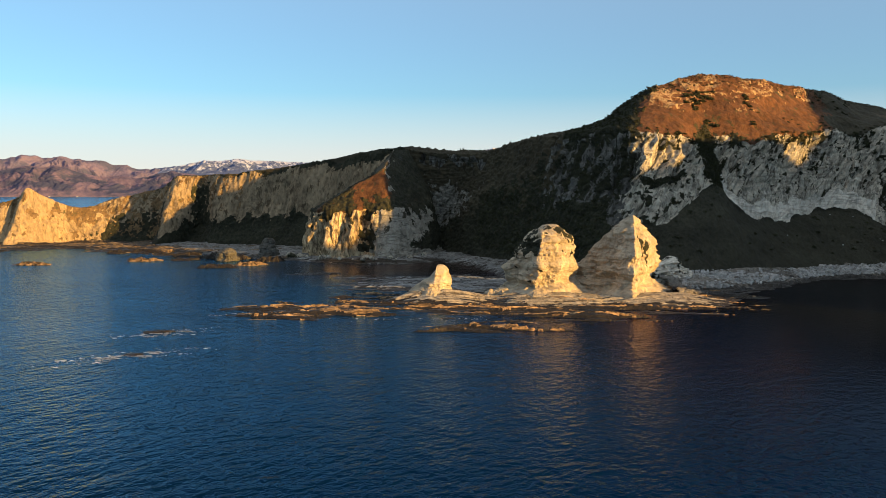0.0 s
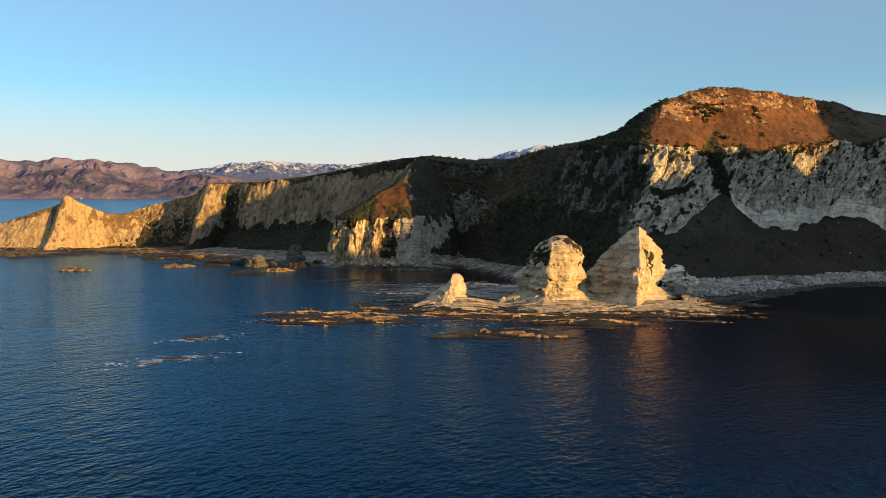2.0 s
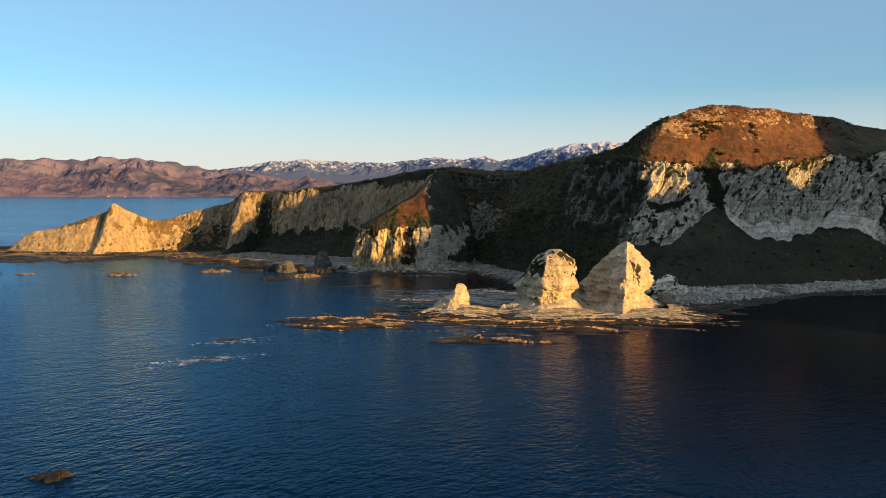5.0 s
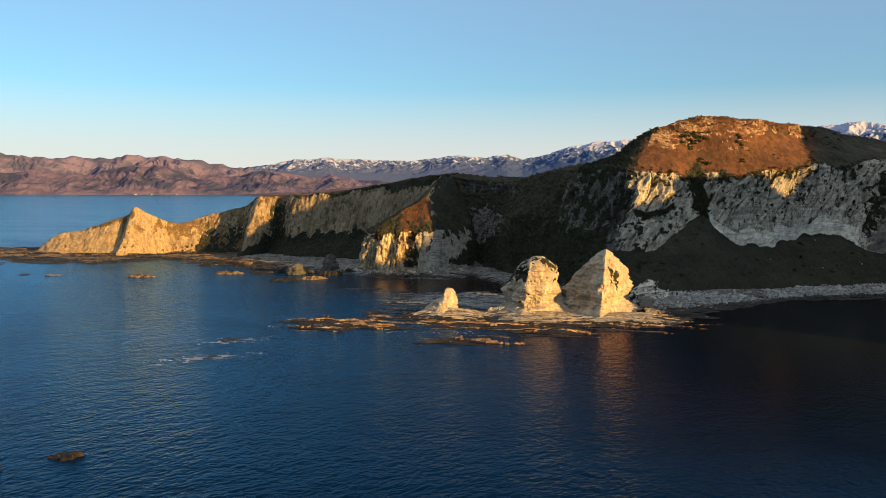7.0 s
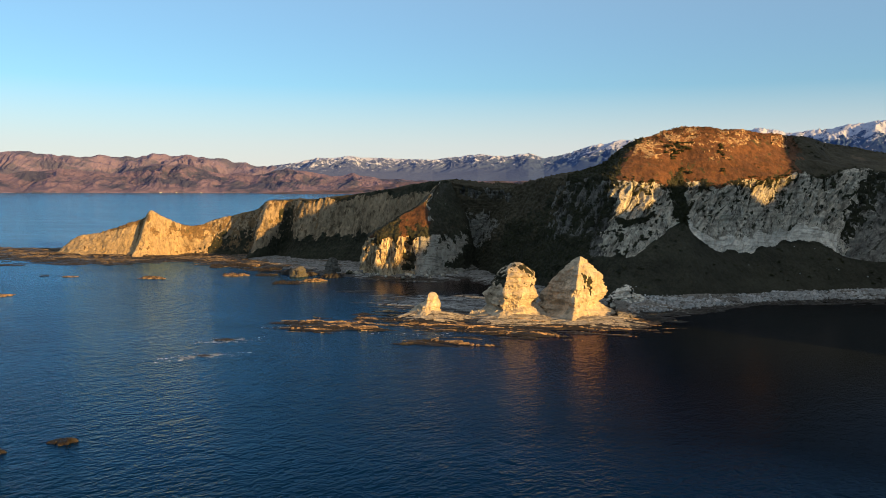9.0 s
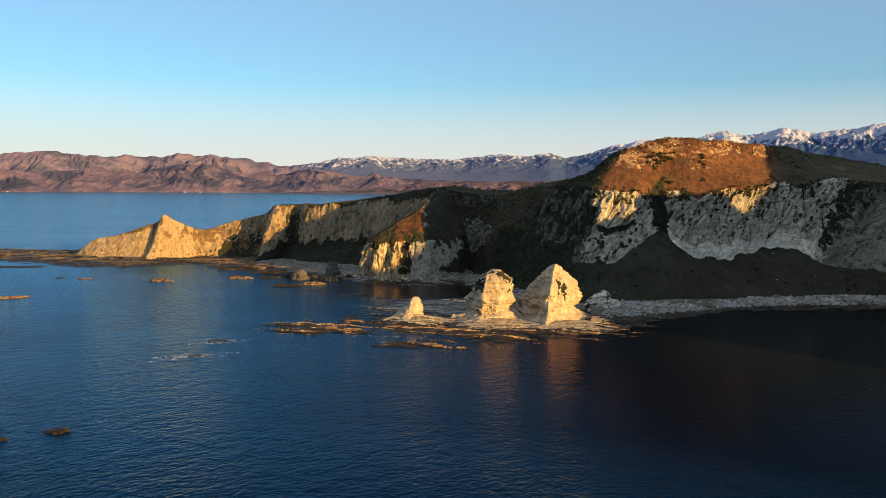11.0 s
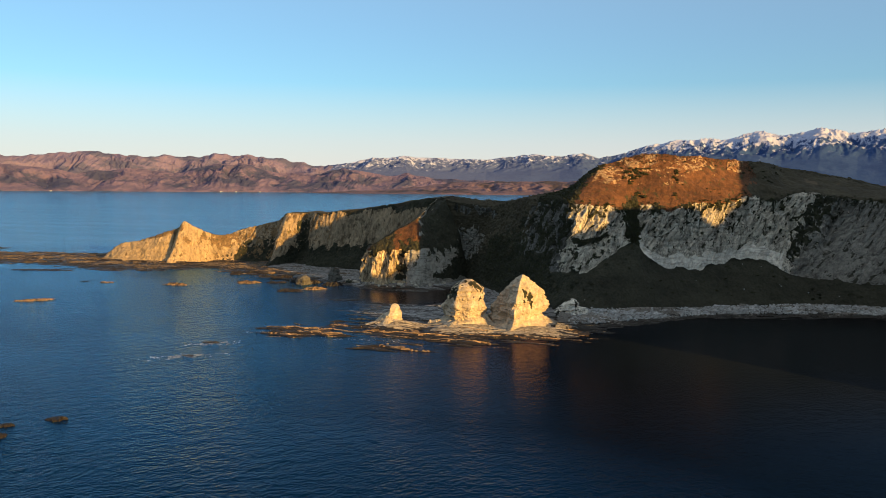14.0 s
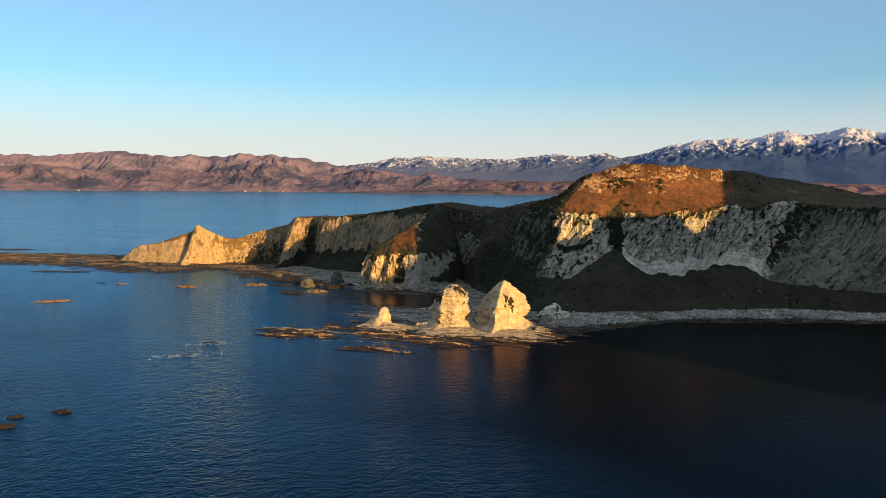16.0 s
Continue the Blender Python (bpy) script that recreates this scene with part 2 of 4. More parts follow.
SEA_CHOP, SEA_ROUGH = (0.245, 0.085), (0.07, 0.12)
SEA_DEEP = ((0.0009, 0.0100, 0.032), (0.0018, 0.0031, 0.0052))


def sea_material():
    """Deep water under a wind chop: dark blue scattering below, a Fresnel sheen of the sky and the land on the waves."""
    m, n, l, b = material("sea water", 0.5)
    out = n["Material Output"]
    b.inputs["Specular IOR Level"].default_value = 0.0
    gloss = n.new("ShaderNodeBsdfGlossy")

    def waves(scale, turn, stretch, detail, rough):
        g_ = n.new("ShaderNodeNewGeometry")
        mp = n.new("ShaderNodeMapping")
        mp.vector_type = "TEXTURE"
        mp.inputs["Rotation"].default_value, mp.inputs["Scale"].default_value = (0, 0, turn), (stretch, 1, 1)
        l.new(g_.outputs["Position"], mp.inputs["Vector"])
        t = n.new("ShaderNodeTexNoise")
        t.inputs["Scale"].default_value, t.inputs["Detail"].default_value, t.inputs["Roughness"].default_value = scale, detail, rough
        l.new(mp.outputs["Vector"], t.inputs["Vector"])
        return t.outputs["Fac"]

    swell = waves(0.34, 0.75, 1.3, 2, 0.5)
    chop = waves(1.15, 0.95, 1.35, 3, 0.55)
    add = n.new("ShaderNodeMath")
    add.operation = "MULTIPLY_ADD"
    add.inputs[1].default_value = 1.3
    l.new(swell, add.inputs[0])
    l.new(chop, add.inputs[2])
    g = n.new("ShaderNodeNewGeometry")
    sep = n.new("ShaderNodeSeparateXYZ")
    l.new(g.outputs["Position"], sep.inputs["Vector"])

    def along(axis, a, b_, lo, hi):
        r = n.new("ShaderNodeMapRange")
        for key, v in (("From Min", a), ("From Max", b_), ("To Min", lo), ("To Max", hi)):
            r.inputs[key].default_value = v
        l.new(sep.outputs[axis], r.inputs["Value"])
        return r.outputs["Result"]

    gusts = noise_node(n, l, 0.02, (1, 2.2, 1), 4, 0.6, 0.5)      # cat's-paws: patches of rougher and smoother water
    gust = n.new("ShaderNodeMapRange")
    for key, v in (("From Min", 0.35), ("From Max", 0.65), ("To Min", 0.75), ("To Max", 1.2)):
        gust.inputs[key].default_value = v
    l.new(gusts, gust.inputs["Value"])
    def combine(how, a, b_, c=None):
        r = n.new("ShaderNodeMath")
        r.operation = how
        for k, v in enumerate((a, b_, c)):
            if isinstance(v, (int, float)):
                r.inputs[k].default_value = v
            elif v is not None:
                l.new(v, r.inputs[k])
        return r.outputs["Value"]

    def fade(v, a, b_, lo, hi):
        r = n.new("ShaderNodeMapRange")
        for key, w in (("From Min", a), ("From Max", b_), ("To Min", lo), ("To Max", hi)):
            r.inputs[key].default_value = w
        l.new(v, r.inputs["Value"])
        return r.outputs["Result"]

    # lee of the hill, wider towards the beach: calm water, hill's reflection painted dark
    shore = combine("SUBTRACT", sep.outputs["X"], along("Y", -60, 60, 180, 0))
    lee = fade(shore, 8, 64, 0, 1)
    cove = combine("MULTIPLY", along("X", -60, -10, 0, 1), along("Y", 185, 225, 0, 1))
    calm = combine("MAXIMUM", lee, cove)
    chopped = combine("MULTIPLY", fade(calm, 0, 1, SEA_CHOP[0], SEA_CHOP[1]), gust.outputs["Result"])
    ruffled = combine("MULTIPLY", along("Y", 130, 230, 0, 0.07), fade(calm, 0, 1, 1, 0))       # the wind gets at the open water past the reef
    ruffled = combine("MULTIPLY", ruffled, along("Y", 290, 350, 1, 0))
    l.new(combine("ADD", fade(calm, 0, 1, SEA_ROUGH[0], SEA_ROUGH[1]), ruffled), gloss.inputs["Roughness"])
    lit_land = combine("MULTIPLY", along("X", -2, 44, 0, 1), along("Y", 35, 100, 0.25, 1))      # gold of the lit rock is put into the sheen colour here
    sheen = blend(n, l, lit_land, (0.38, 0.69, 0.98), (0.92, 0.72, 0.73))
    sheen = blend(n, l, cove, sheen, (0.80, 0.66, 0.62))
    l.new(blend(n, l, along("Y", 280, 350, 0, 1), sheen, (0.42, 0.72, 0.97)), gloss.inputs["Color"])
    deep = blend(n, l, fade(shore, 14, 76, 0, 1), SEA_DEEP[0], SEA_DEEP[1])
    cliff_mirror = combine("MULTIPLY", along("X", 50, 100, 0, 1), along("Y", 60, 130, 0, 1))
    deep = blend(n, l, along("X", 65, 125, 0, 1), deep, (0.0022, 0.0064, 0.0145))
    deep = blend(n, l, cliff_mirror, deep, (0.0085, 0.0112, 0.0118))
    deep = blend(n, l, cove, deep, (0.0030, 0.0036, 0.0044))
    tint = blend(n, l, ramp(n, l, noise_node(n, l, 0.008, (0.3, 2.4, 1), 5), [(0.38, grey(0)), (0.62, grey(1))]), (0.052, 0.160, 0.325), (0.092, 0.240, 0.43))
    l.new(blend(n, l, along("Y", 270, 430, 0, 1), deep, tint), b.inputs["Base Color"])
    bm = n.new("ShaderNodeBump")
    bm.inputs["Strength"].default_value = 1.0
    l.new(chopped, bm.inputs["Distance"])
    l.new(add.outputs["Value"], bm.inputs["Height"])
    for node in (b, gloss):
        l.new(bm.outputs["Normal"], node.inputs["Normal"])
    fr = n.new("ShaderNodeFresnel")
    fr.inputs["IOR"].default_value = 1.333
    l.new(bm.outputs["Normal"], fr.inputs["Normal"])
    share = n.new("ShaderNodeMath")
    share.operation, share.use_clamp = "MULTIPLY_ADD", True
    share.inputs[1].default_value, share.inputs[2].default_value = 1.2, -0.105
    l.new(fr.outputs["Fac"], share.inputs[0])
    mix = n.new("ShaderNodeMixShader")
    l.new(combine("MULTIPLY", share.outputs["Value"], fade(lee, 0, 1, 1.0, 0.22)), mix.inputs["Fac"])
    l.new(b.outputs["BSDF"], mix.inputs[1])
    l.new(gloss.outputs["BSDF"], mix.inputs[2])
    l.new(mix.outputs["Shader"], out.inputs["Surface"])
    return m


SEA = sea_material()


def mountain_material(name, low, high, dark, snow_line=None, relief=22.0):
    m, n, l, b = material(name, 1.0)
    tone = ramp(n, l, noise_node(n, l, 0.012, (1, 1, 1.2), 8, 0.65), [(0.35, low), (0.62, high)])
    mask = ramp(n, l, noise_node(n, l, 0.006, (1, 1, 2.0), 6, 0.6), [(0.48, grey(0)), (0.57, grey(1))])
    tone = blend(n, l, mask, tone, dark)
    if snow_line:
        g = n.new("ShaderNodeNewGeometry")
        sep = n.new("ShaderNodeSeparateXYZ")
        l.new(g.outputs["Position"], sep.inputs["Vector"])
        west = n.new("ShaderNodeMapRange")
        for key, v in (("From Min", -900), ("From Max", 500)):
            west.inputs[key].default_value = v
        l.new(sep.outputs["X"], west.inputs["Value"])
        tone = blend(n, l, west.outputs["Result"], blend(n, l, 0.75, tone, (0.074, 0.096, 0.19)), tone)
        rough = noise_node(n, l, 0.028, (1, 1, 0.5), 8, 0.75)
        add = n.new("ShaderNodeMath")
        add.operation = "MULTIPLY_ADD"
        add.inputs[1].default_value = 520.0
        l.new(rough, add.inputs[0])
        lift = n.new("ShaderNodeMath")       # the snow lies lower towards the west
        lift.operation = "MULTIPLY_ADD"
        lift.inputs[1].default_value = -0.045
        l.new(sep.outputs["X"], lift.inputs[0])
        l.new(sep.outputs["Z"], lift.inputs[2])
        l.new(lift.outputs["Value"], add.inputs[2])
        rng = n.new("ShaderNodeMapRange")
        rng.inputs["From Min"].default_value, rng.inputs["From Max"].default_value = snow_line + 260, snow_line + 300
        l.new(add.outputs["Value"], rng.inputs["Value"])
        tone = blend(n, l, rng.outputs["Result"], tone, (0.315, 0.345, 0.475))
    l.new(tone, b.inputs["Base Color"])
    bump(n, l, b, noise_node(n, l, 0.02, (1, 1, 0.7), 8, 0.6), relief, 0.8)
    return m


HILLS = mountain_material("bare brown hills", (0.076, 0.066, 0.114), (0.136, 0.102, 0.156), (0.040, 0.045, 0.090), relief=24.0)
FAR_HILLS = mountain_material("hazed brown hills", (0.098, 0.088, 0.152), (0.150, 0.122, 0.194), (0.064, 0.068, 0.126), relief=22.0)
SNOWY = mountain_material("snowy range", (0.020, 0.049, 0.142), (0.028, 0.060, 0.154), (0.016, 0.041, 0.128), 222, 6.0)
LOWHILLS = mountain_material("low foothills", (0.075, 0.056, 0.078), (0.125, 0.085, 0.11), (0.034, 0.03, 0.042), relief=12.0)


# ---- meshes ----
def mesh_from(name, verts, faces, mat, smoothed=True):
    me = bpy.data.meshes.new(name)
    verts, faces = np.asarray(verts, float), np.asarray(faces, int)
    used = np.unique(faces)
    back_to = np.full(len(verts), -1)
    back_to[used] = np.arange(len(used))
    me.from_pydata(verts[used].tolist(), [], back_to[faces].tolist())
    if smoothed:
        me.polygons.foreach_set("use_smooth", [True] * len(me.polygons))
    me.materials.append(mat)
    return me


def part(name, me, parent, label=""):
    ob = new(name, me)
    ob.parent = parent
    return tagged(ob, label)


def thing(name, at, label, category, group="", kind=""):
    return tagged(new(name), label, category, group, kind)


def grid_faces(rows, cols, wrap=False):
    i, j = np.meshgrid(np.arange(rows - 1), np.arange(cols if wrap else cols - 1), indexing="ij")
    j2 = (j + 1) % cols
    return np.stack([i * cols + j, i * cols + j2, (i + 1) * cols + j2, (i + 1) * cols + j], -1).reshape(-1, 4)


def spline(points, t):
    """Catmull-Rom through points (n, 3) at t in 0..n-1."""
    p = np.asarray(points, float)
    n = len(p)
    i = np.clip(np.floor(t).astype(int), 0, n - 2)
    f = (t - i)[:, None]
    p0, p1, p2, p3 = p[np.clip(i - 1, 0, n - 1)], p[i], p[i + 1], p[np.clip(i + 2, 0, n - 1)]
    return 0.5 * (2 * p1 + (p2 - p0) * f + (2 * p0 - 5 * p1 + 4 * p2 - p3) * f ** 2 + (3 * p1 - p0 - 3 * p2 + p3) * f ** 3)


def normals(g):
    a = np.gradient(g, axis=0)
    b = np.gradient(g, axis=1)
    n = np.cross(a, b)
    return n / np.maximum(np.linalg.norm(n, axis=-1, keepdims=True), 1e-9)


def loft(lines, counts, step):
    """A sheet through guide lines (each one a level of the land, all with as many stations). Returns the grid and its level number."""
    rim = np.asarray(lines[min(2, len(lines) - 1)], float)
    seg = np.maximum(np.linalg.norm(np.diff(rim, axis=0), axis=1), np.linalg.norm(np.diff(np.asarray(lines[0], float), axis=0), axis=1))
    t = np.concatenate([np.linspace(i, i + 1, max(2, int(s / step)), endpoint=False) for i, s in enumerate(seg)] + [[len(seg)]])
    levels = [spline(line, t) for line in lines]
    v = np.concatenate([np.linspace(i, i + 1, c, endpoint=False) for i, c in enumerate(counts)] + [[len(counts)]])
    i = np.clip(np.floor(v).astype(int), 0, len(counts) - 1)
    f = (v - i)[None, :, None]
    stack = np.stack(levels, 1)
    return stack[:, i] * (1 - f) + stack[:, np.minimum(i + 1, len(levels) - 1)] * f, v, t


def cliff_relief(g, v, t, base, rim, rock, soft, seed, bushy, calm, lumps=None, bedding=0.6, tilt=0.4):
    """Pushes the sheet out and in: buttresses and gullies on the rock between levels base and rim, hummocks elsewhere; bushy(t, level, x, y, z) is the share of scrub."""
    n = normals(g)
    if n[:, : len(v) // 3, 1].mean() > 0:
        n = -n
    x, y, z = g[..., 0], g[..., 1], g[..., 2]
    wob = 0.11 * fbm(x / 10, y / 10, z / 30, 4, seed + 20)
    vv = v[None, :] + wob
    tt = np.repeat(t[:, None], len(v), 1)
    on = smooth(base - 0.06, base + 0.10, vv) * (1 - smooth(rim - 0.10, rim + 0.06, vv))
    leafy = bushy(tt, vv, x, y, z) if bushy else 0 * x
    on = on * (1 - 0.75 * leafy)
    lean = x - tilt * z
    flute = ridged(lean / 8, y / 8, z / 30, 4, seed, 0.42) - 0.6
    big = fbm(x / 24, y / 24, z / 40, 2, seed + 5)
    fine = ridged(lean / 2.6, y / 2.6, z / 11, 3, seed + 9) - 0.6
    beds = fbm(x / 40, y / 40, z / 1.3 + fbm(x / 12, y / 12, z / 12, 2, seed + 2) * 0.8, 3, seed + 12)
    crack = np.maximum(0, 0.14 - np.abs(grad_noise((x - 1.25 * tilt * z) / 4.2, y / 4.2, z / 16, seed + 15))) / 0.14
    rocky = rock * (3.8 * flute + 1.5 * big + 1.7 * fine + bedding * beds - 1.1 * crack)
    hum = soft * (1.6 * fbm(x / 11, y / 11, z / 11, 3, seed + 31) + 0.7 * ridged(x / 2.6, y / 2.6, z / 2.6, 3, seed + 33) - 0.4)
    bush = leafy * (1.1 * np.abs(fbm(x / 2.0, y / 2.0, z / 2.0, 3, seed + 41)) - 0.2)
    push = on * rocky * (calm(tt, vv) if calm else 1) + (1 - on) * hum + bush
    if lumps:
        push = push + lumps(tt, vv, x, y, z)
    return g + n * push[..., None], vv, tt


def land(name, label, category, lines, counts, step, base, rim, parts, rock=1.6, soft=0.5, seed=3, bushy=None, cover=None, calm=None, lumps=None, bedding=0.6, tilt=0.4):
    """A piece of coast. parts: (name, material, from level, to level, label); cover(t, level, x, y, z, which) may change which part a face belongs to."""
    root = thing(name, None, label, category)
    g, v, t = loft(lines, counts, step)
    base_g = g
    g, vv, tt = cliff_relief(g, v, t, base, rim, rock, soft, seed, bushy, calm, lumps, bedding, tilt)
    faces = grid_faces(*g.shape[:2])
    level, station = vv.reshape(-1)[faces].mean(1), tt.reshape(-1)[faces].mean(1)
    verts = g.reshape(-1, 3)
    mid = base_g.reshape(-1, 3)[faces].mean(1)
    which = np.zeros(len(faces), int)
    for i, p in enumerate(parts):
        which[(level >= p[2]) & (level < p[3])] = i
    if cover:
        which = cover(station, level, mid[:, 0], mid[:, 1], mid[:, 2], which)
    for i, (pname, mat, lo, hi, plabel) in enumerate(parts):
        pick = faces[which == i]
        if len(pick):
            ob = part(pname, mesh_from(pname, verts, pick, mat, mat not in (LIMESTONE, WHITE_STONE, GREY_STONE, SPUR_STONE, COLUMNS)), root, plabel)
            if pname in ("scrub_patch", "grass_patch", "crag", "turf_slope", "bedded_face"):
                tagged(ob, kind="stuff")
    return g, vv, tt


def below(line, z=-3.0, out=0.0):
    return [(x, y - out, z) for x, y, _ in line]


# ---- sea and sea bed ----
def disc(name, radius, z, mat, label):
    rings = np.concatenate([[0.5], np.geomspace(20, radius, 26)])
    a = np.linspace(0, 2 * math.pi, 97)[:-1]
    verts = np.stack([np.outer(rings, np.cos(a)), np.outer(rings, np.sin(a)), np.full((len(rings), 96), z)], -1).reshape(-1, 3)
    ob = new(name, mesh_from(name, verts, grid_faces(len(rings), 96, True)[:, ::-1], mat))
    return tagged(ob, label, name.replace("_", " "), kind="structure")


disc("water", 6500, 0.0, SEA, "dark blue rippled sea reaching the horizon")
disc("ground", 6500, -6.0, SEABED, "dark sea bed under the water")

# ---- the hill with its white cliff ----
HILL_FOOT = [(-4, 291, 2), (5, 290, 2), (16, 266, 2), (29, 240, 2), (43, 217, 2), (56, 201, 2), (66, 196, 2), (78, 201, 2), (89, 207, 2),
             (101, 215, 2), (115, 223, 2), (131, 229, 2), (147, 233, 2), (165, 235, 2), (186, 236, 2), (210, 230, 2)]
HILL_BASE = [(-6, 297, 14), (7, 294, 14), (19, 270, 13), (32, 245, 13), (46, 221, 14), (59, 211, 14), (66, 210, 16), (81, 221, 25), (87, 221, 18.5),
             (103, 231, 14.5), (122, 243, 17.5), (134, 243, 16), (145, 243, 12.5), (166, 242, 10), (187, 242, 9.5), (212, 238, 9)]
HILL_RIM = [(-9, 305, 39), (11, 294, 36.5), (23, 281, 37.5), (37, 260, 40.5), (49, 240, 41), (57, 221, 40), (70, 221, 38), (82, 229, 37.5), (95, 230, 38),
            (108, 238, 40), (121, 245, 41), (138, 252, 42), (148, 255, 43.5), (171, 256, 42), (190, 251, 43), (215, 246, 48)]
HILL_CREST = [(-8, 314, 40.5), (13, 308, 38.5), (28, 294, 38.5), (45, 277, 42.5), (58, 260, 46.5), (66, 243, 53.6), (75, 246, 57), (86, 249, 59.6), (97, 251, 59.3),
              (109, 256, 58.6), (123, 263, 57.5), (134, 269, 57), (149, 277, 54.3), (171, 279, 50.5), (192, 276, 47), (218, 270, 52)]
HILL_BACK = [(x + 8, y + 60, z * 0.6 + 8) for x, y, z in HILL_CREST]
HILL_END = [(x + 20, y + 170, -2) for x, y, z in HILL_CREST]


def clumpy(x, y, z):
    """Breaks the edge of scrub into clumps."""
    return fbm(x / 1.5, y / 1.5, z / 1.8, 3, 607)


def hill_bushy(t, v, x, y, z):
    rag = 0.5 * fbm(x / 2.5, y / 2.5, z / 4, 3, 603)
    edge = 4.95 + 0.4 * fbm(x / 12, y / 12, z / 12, 3, 601) + 0.3 * (v - 2.5) + 0.3 * rag - 0.4 * smooth(2.6, 2.3, v) * smooth(1.95, 2.05, v)
    dark = 1 - smooth(edge - 0.1, edge + 0.1, t)
    streak = ridged(x / 6, y / 6, z / 30, 3, 611) - 0.62 + 0.6 * rag
    bare = smooth(-0.04, 0.1, streak + 0.02 * (1 - np.abs(t - 4.75) / 0.9)) * smooth(2.15, 2.3, v) * (1 - smooth(2.86, 3.0, v)) * smooth(2.9, 3.6, t)
    brow = smooth(0.0, 0.15, streak + 0.1) * smooth(2.76, 2.82, v) * (1 - smooth(2.93, 2.98, v)) * (1 - smooth(1.5, 2.0, t)) * smooth(0.2, 0.4, t)
    gully = (1 - smooth(0.12, 0.38, np.abs(t - 7.0 + 0.25 * (v - 2.5)) + 0.3 * rag)) * smooth(1.75, 2.0, v) * (1 - smooth(3.1, 3.3, v))
    seam = (1 - smooth(0.10, 0.34, np.abs(t - 12.05 - 0.9 * (v - 2.5)) + 0.4 * rag)) * smooth(2.05, 2.2, v) * (1 - smooth(2.95, 3.1, v))
    shelfy = 0.8 * (1 - smooth(0.02, 0.07, np.abs(v - 2.5))) * (1 - smooth(0.5, 0.8, np.abs(t - 5.7)))
    thin = ridged((x - 0.75 * z) / 5.5, y / 5.5, (z + 0.3 * x) / 15, 2, 619, 0.45) + 0.10 * fbm(x / 9, y / 9, z / 7, 2, 621)
    fissure = smooth(0.81, 0.845, thin) * smooth(2.28, 2.36, v) * (1 - smooth(2.97, 3.02, v)) * (1 - smooth(11.9, 12.3, t))
    teeth = ridged((x - 0.35 * z) / 3.6, y / 3.6, z / 20, 2, 671, 0.4) + 0.18 * rag
    fingers = smooth(0.80, 0.86, teeth - 0.55 * np.maximum(0, 2.93 - v)) * smooth(2.62, 2.7, v) * (1 - smooth(3.05, 3.12, v)) * smooth(5.3, 5.6, t)
    ledge = smooth(0.0, 0.15, fbm(x / 4.5, y / 4.5, z / 3.0, 3, 655) - 0.12) * (1 - smooth(2.35, 2.5, v)) * (1 - smooth(6.6, 7.0, t)) * 0.48
    return np.clip(np.maximum.reduce([ledge, dark * (1 - bare) * (1 - brow), gully * 0.9, seam * 0.62, shelfy, 0.9 * fingers]) + 0.34 * clumpy(x, y, z) + 0.45 * fissure, 0, 1)


def hill_crag(t, v, x, y, z):
    """Above 0 where bare crags break through the grass below the crest."""
    crag = ridged(x / 6, y / 6, z / 2.5, 3, 631) + 0.5 * fbm(x / 14, y / 14, z / 14, 2, 633) + 0.35 * clumpy(x, y, z)
    rise = 3.80 + 0.05 * np.sin(t * 2.1)
    score = crag - 0.56 - 1.3 * np.abs(v - rise) + 0.10 * np.cos((t - 6.2) * 2.0) + 0.14 * smooth(5.4, 5.9, t) * smooth(8.0, 7.2, t) - 0.5 * smooth(8.3, 9.3, t) * smooth(9.6, 9.5, t)
    return np.where((v > 3.45) & (((t > 5.3) & (t < 9.4)) | ((t > 9.75) & (t < 10.3) & (v > 3.74))), score + np.where(t > 9.45, 0.12, 0), -1)


def hill_lumps(t, v, x, y, z):
    on = smooth(-0.15, 0.1, hill_crag(t, v, x, y, z))
    return on * (0.75 * ridged(x / 5, y / 5, z / 2.2, 3, 645) - 0.3)


def hill_cover(t, v, x, y, z, which):
    leafy = hill_bushy(t, v, x, y, z) > 0.5
    which = np.where(leafy & (v > 1.7) & (v < 4.2), 4, which)
    low = (which == 0) & (t < 5.2 + 0.5 * fbm(x / 6, y / 6, z / 6, 2, 623) + 0.8 * clumpy(x, y, z)) & (v > 1.05)
    which = np.where(low, 4, which)
    upper = (t < 3.5) & (v > 1.75 + 0.5 * fbm(x / 5, y / 5, z / 5, 3, 627) + 0.25 * t) & (which == 4)
    which = np.where(upper, 7, which)
    top = (which == 2) & (hill_crag(t, v, x, y, z) > -0.07)
    which = np.where(top, 5, which)
    white = (which == 1) & (v < 2.21 + 0.07 * fbm(x / 10, y / 10, 0, 2, 637)) & (t > 6.9) & (t < 11.5)
    which = np.where(white, 6, which)
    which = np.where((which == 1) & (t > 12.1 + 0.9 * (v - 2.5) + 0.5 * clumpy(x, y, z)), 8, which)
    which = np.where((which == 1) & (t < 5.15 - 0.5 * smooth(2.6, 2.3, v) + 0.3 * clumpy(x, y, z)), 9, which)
    slab = (v > 1.15) & (v < 2.42 + 0.2 * clumpy(x, y, z)) & (t < 0.35 + 0.95 * (v - 1.15) + 0.3 * clumpy(x, y, z)) & (t > -1)
    which = np.where(slab, 8, which)
    dull = (which == 2) & (t > 10.5 + 0.25 * fbm(x / 6, y / 6, z / 6, 3, 641))
    which = np.where(dull, 7, which)
    return which


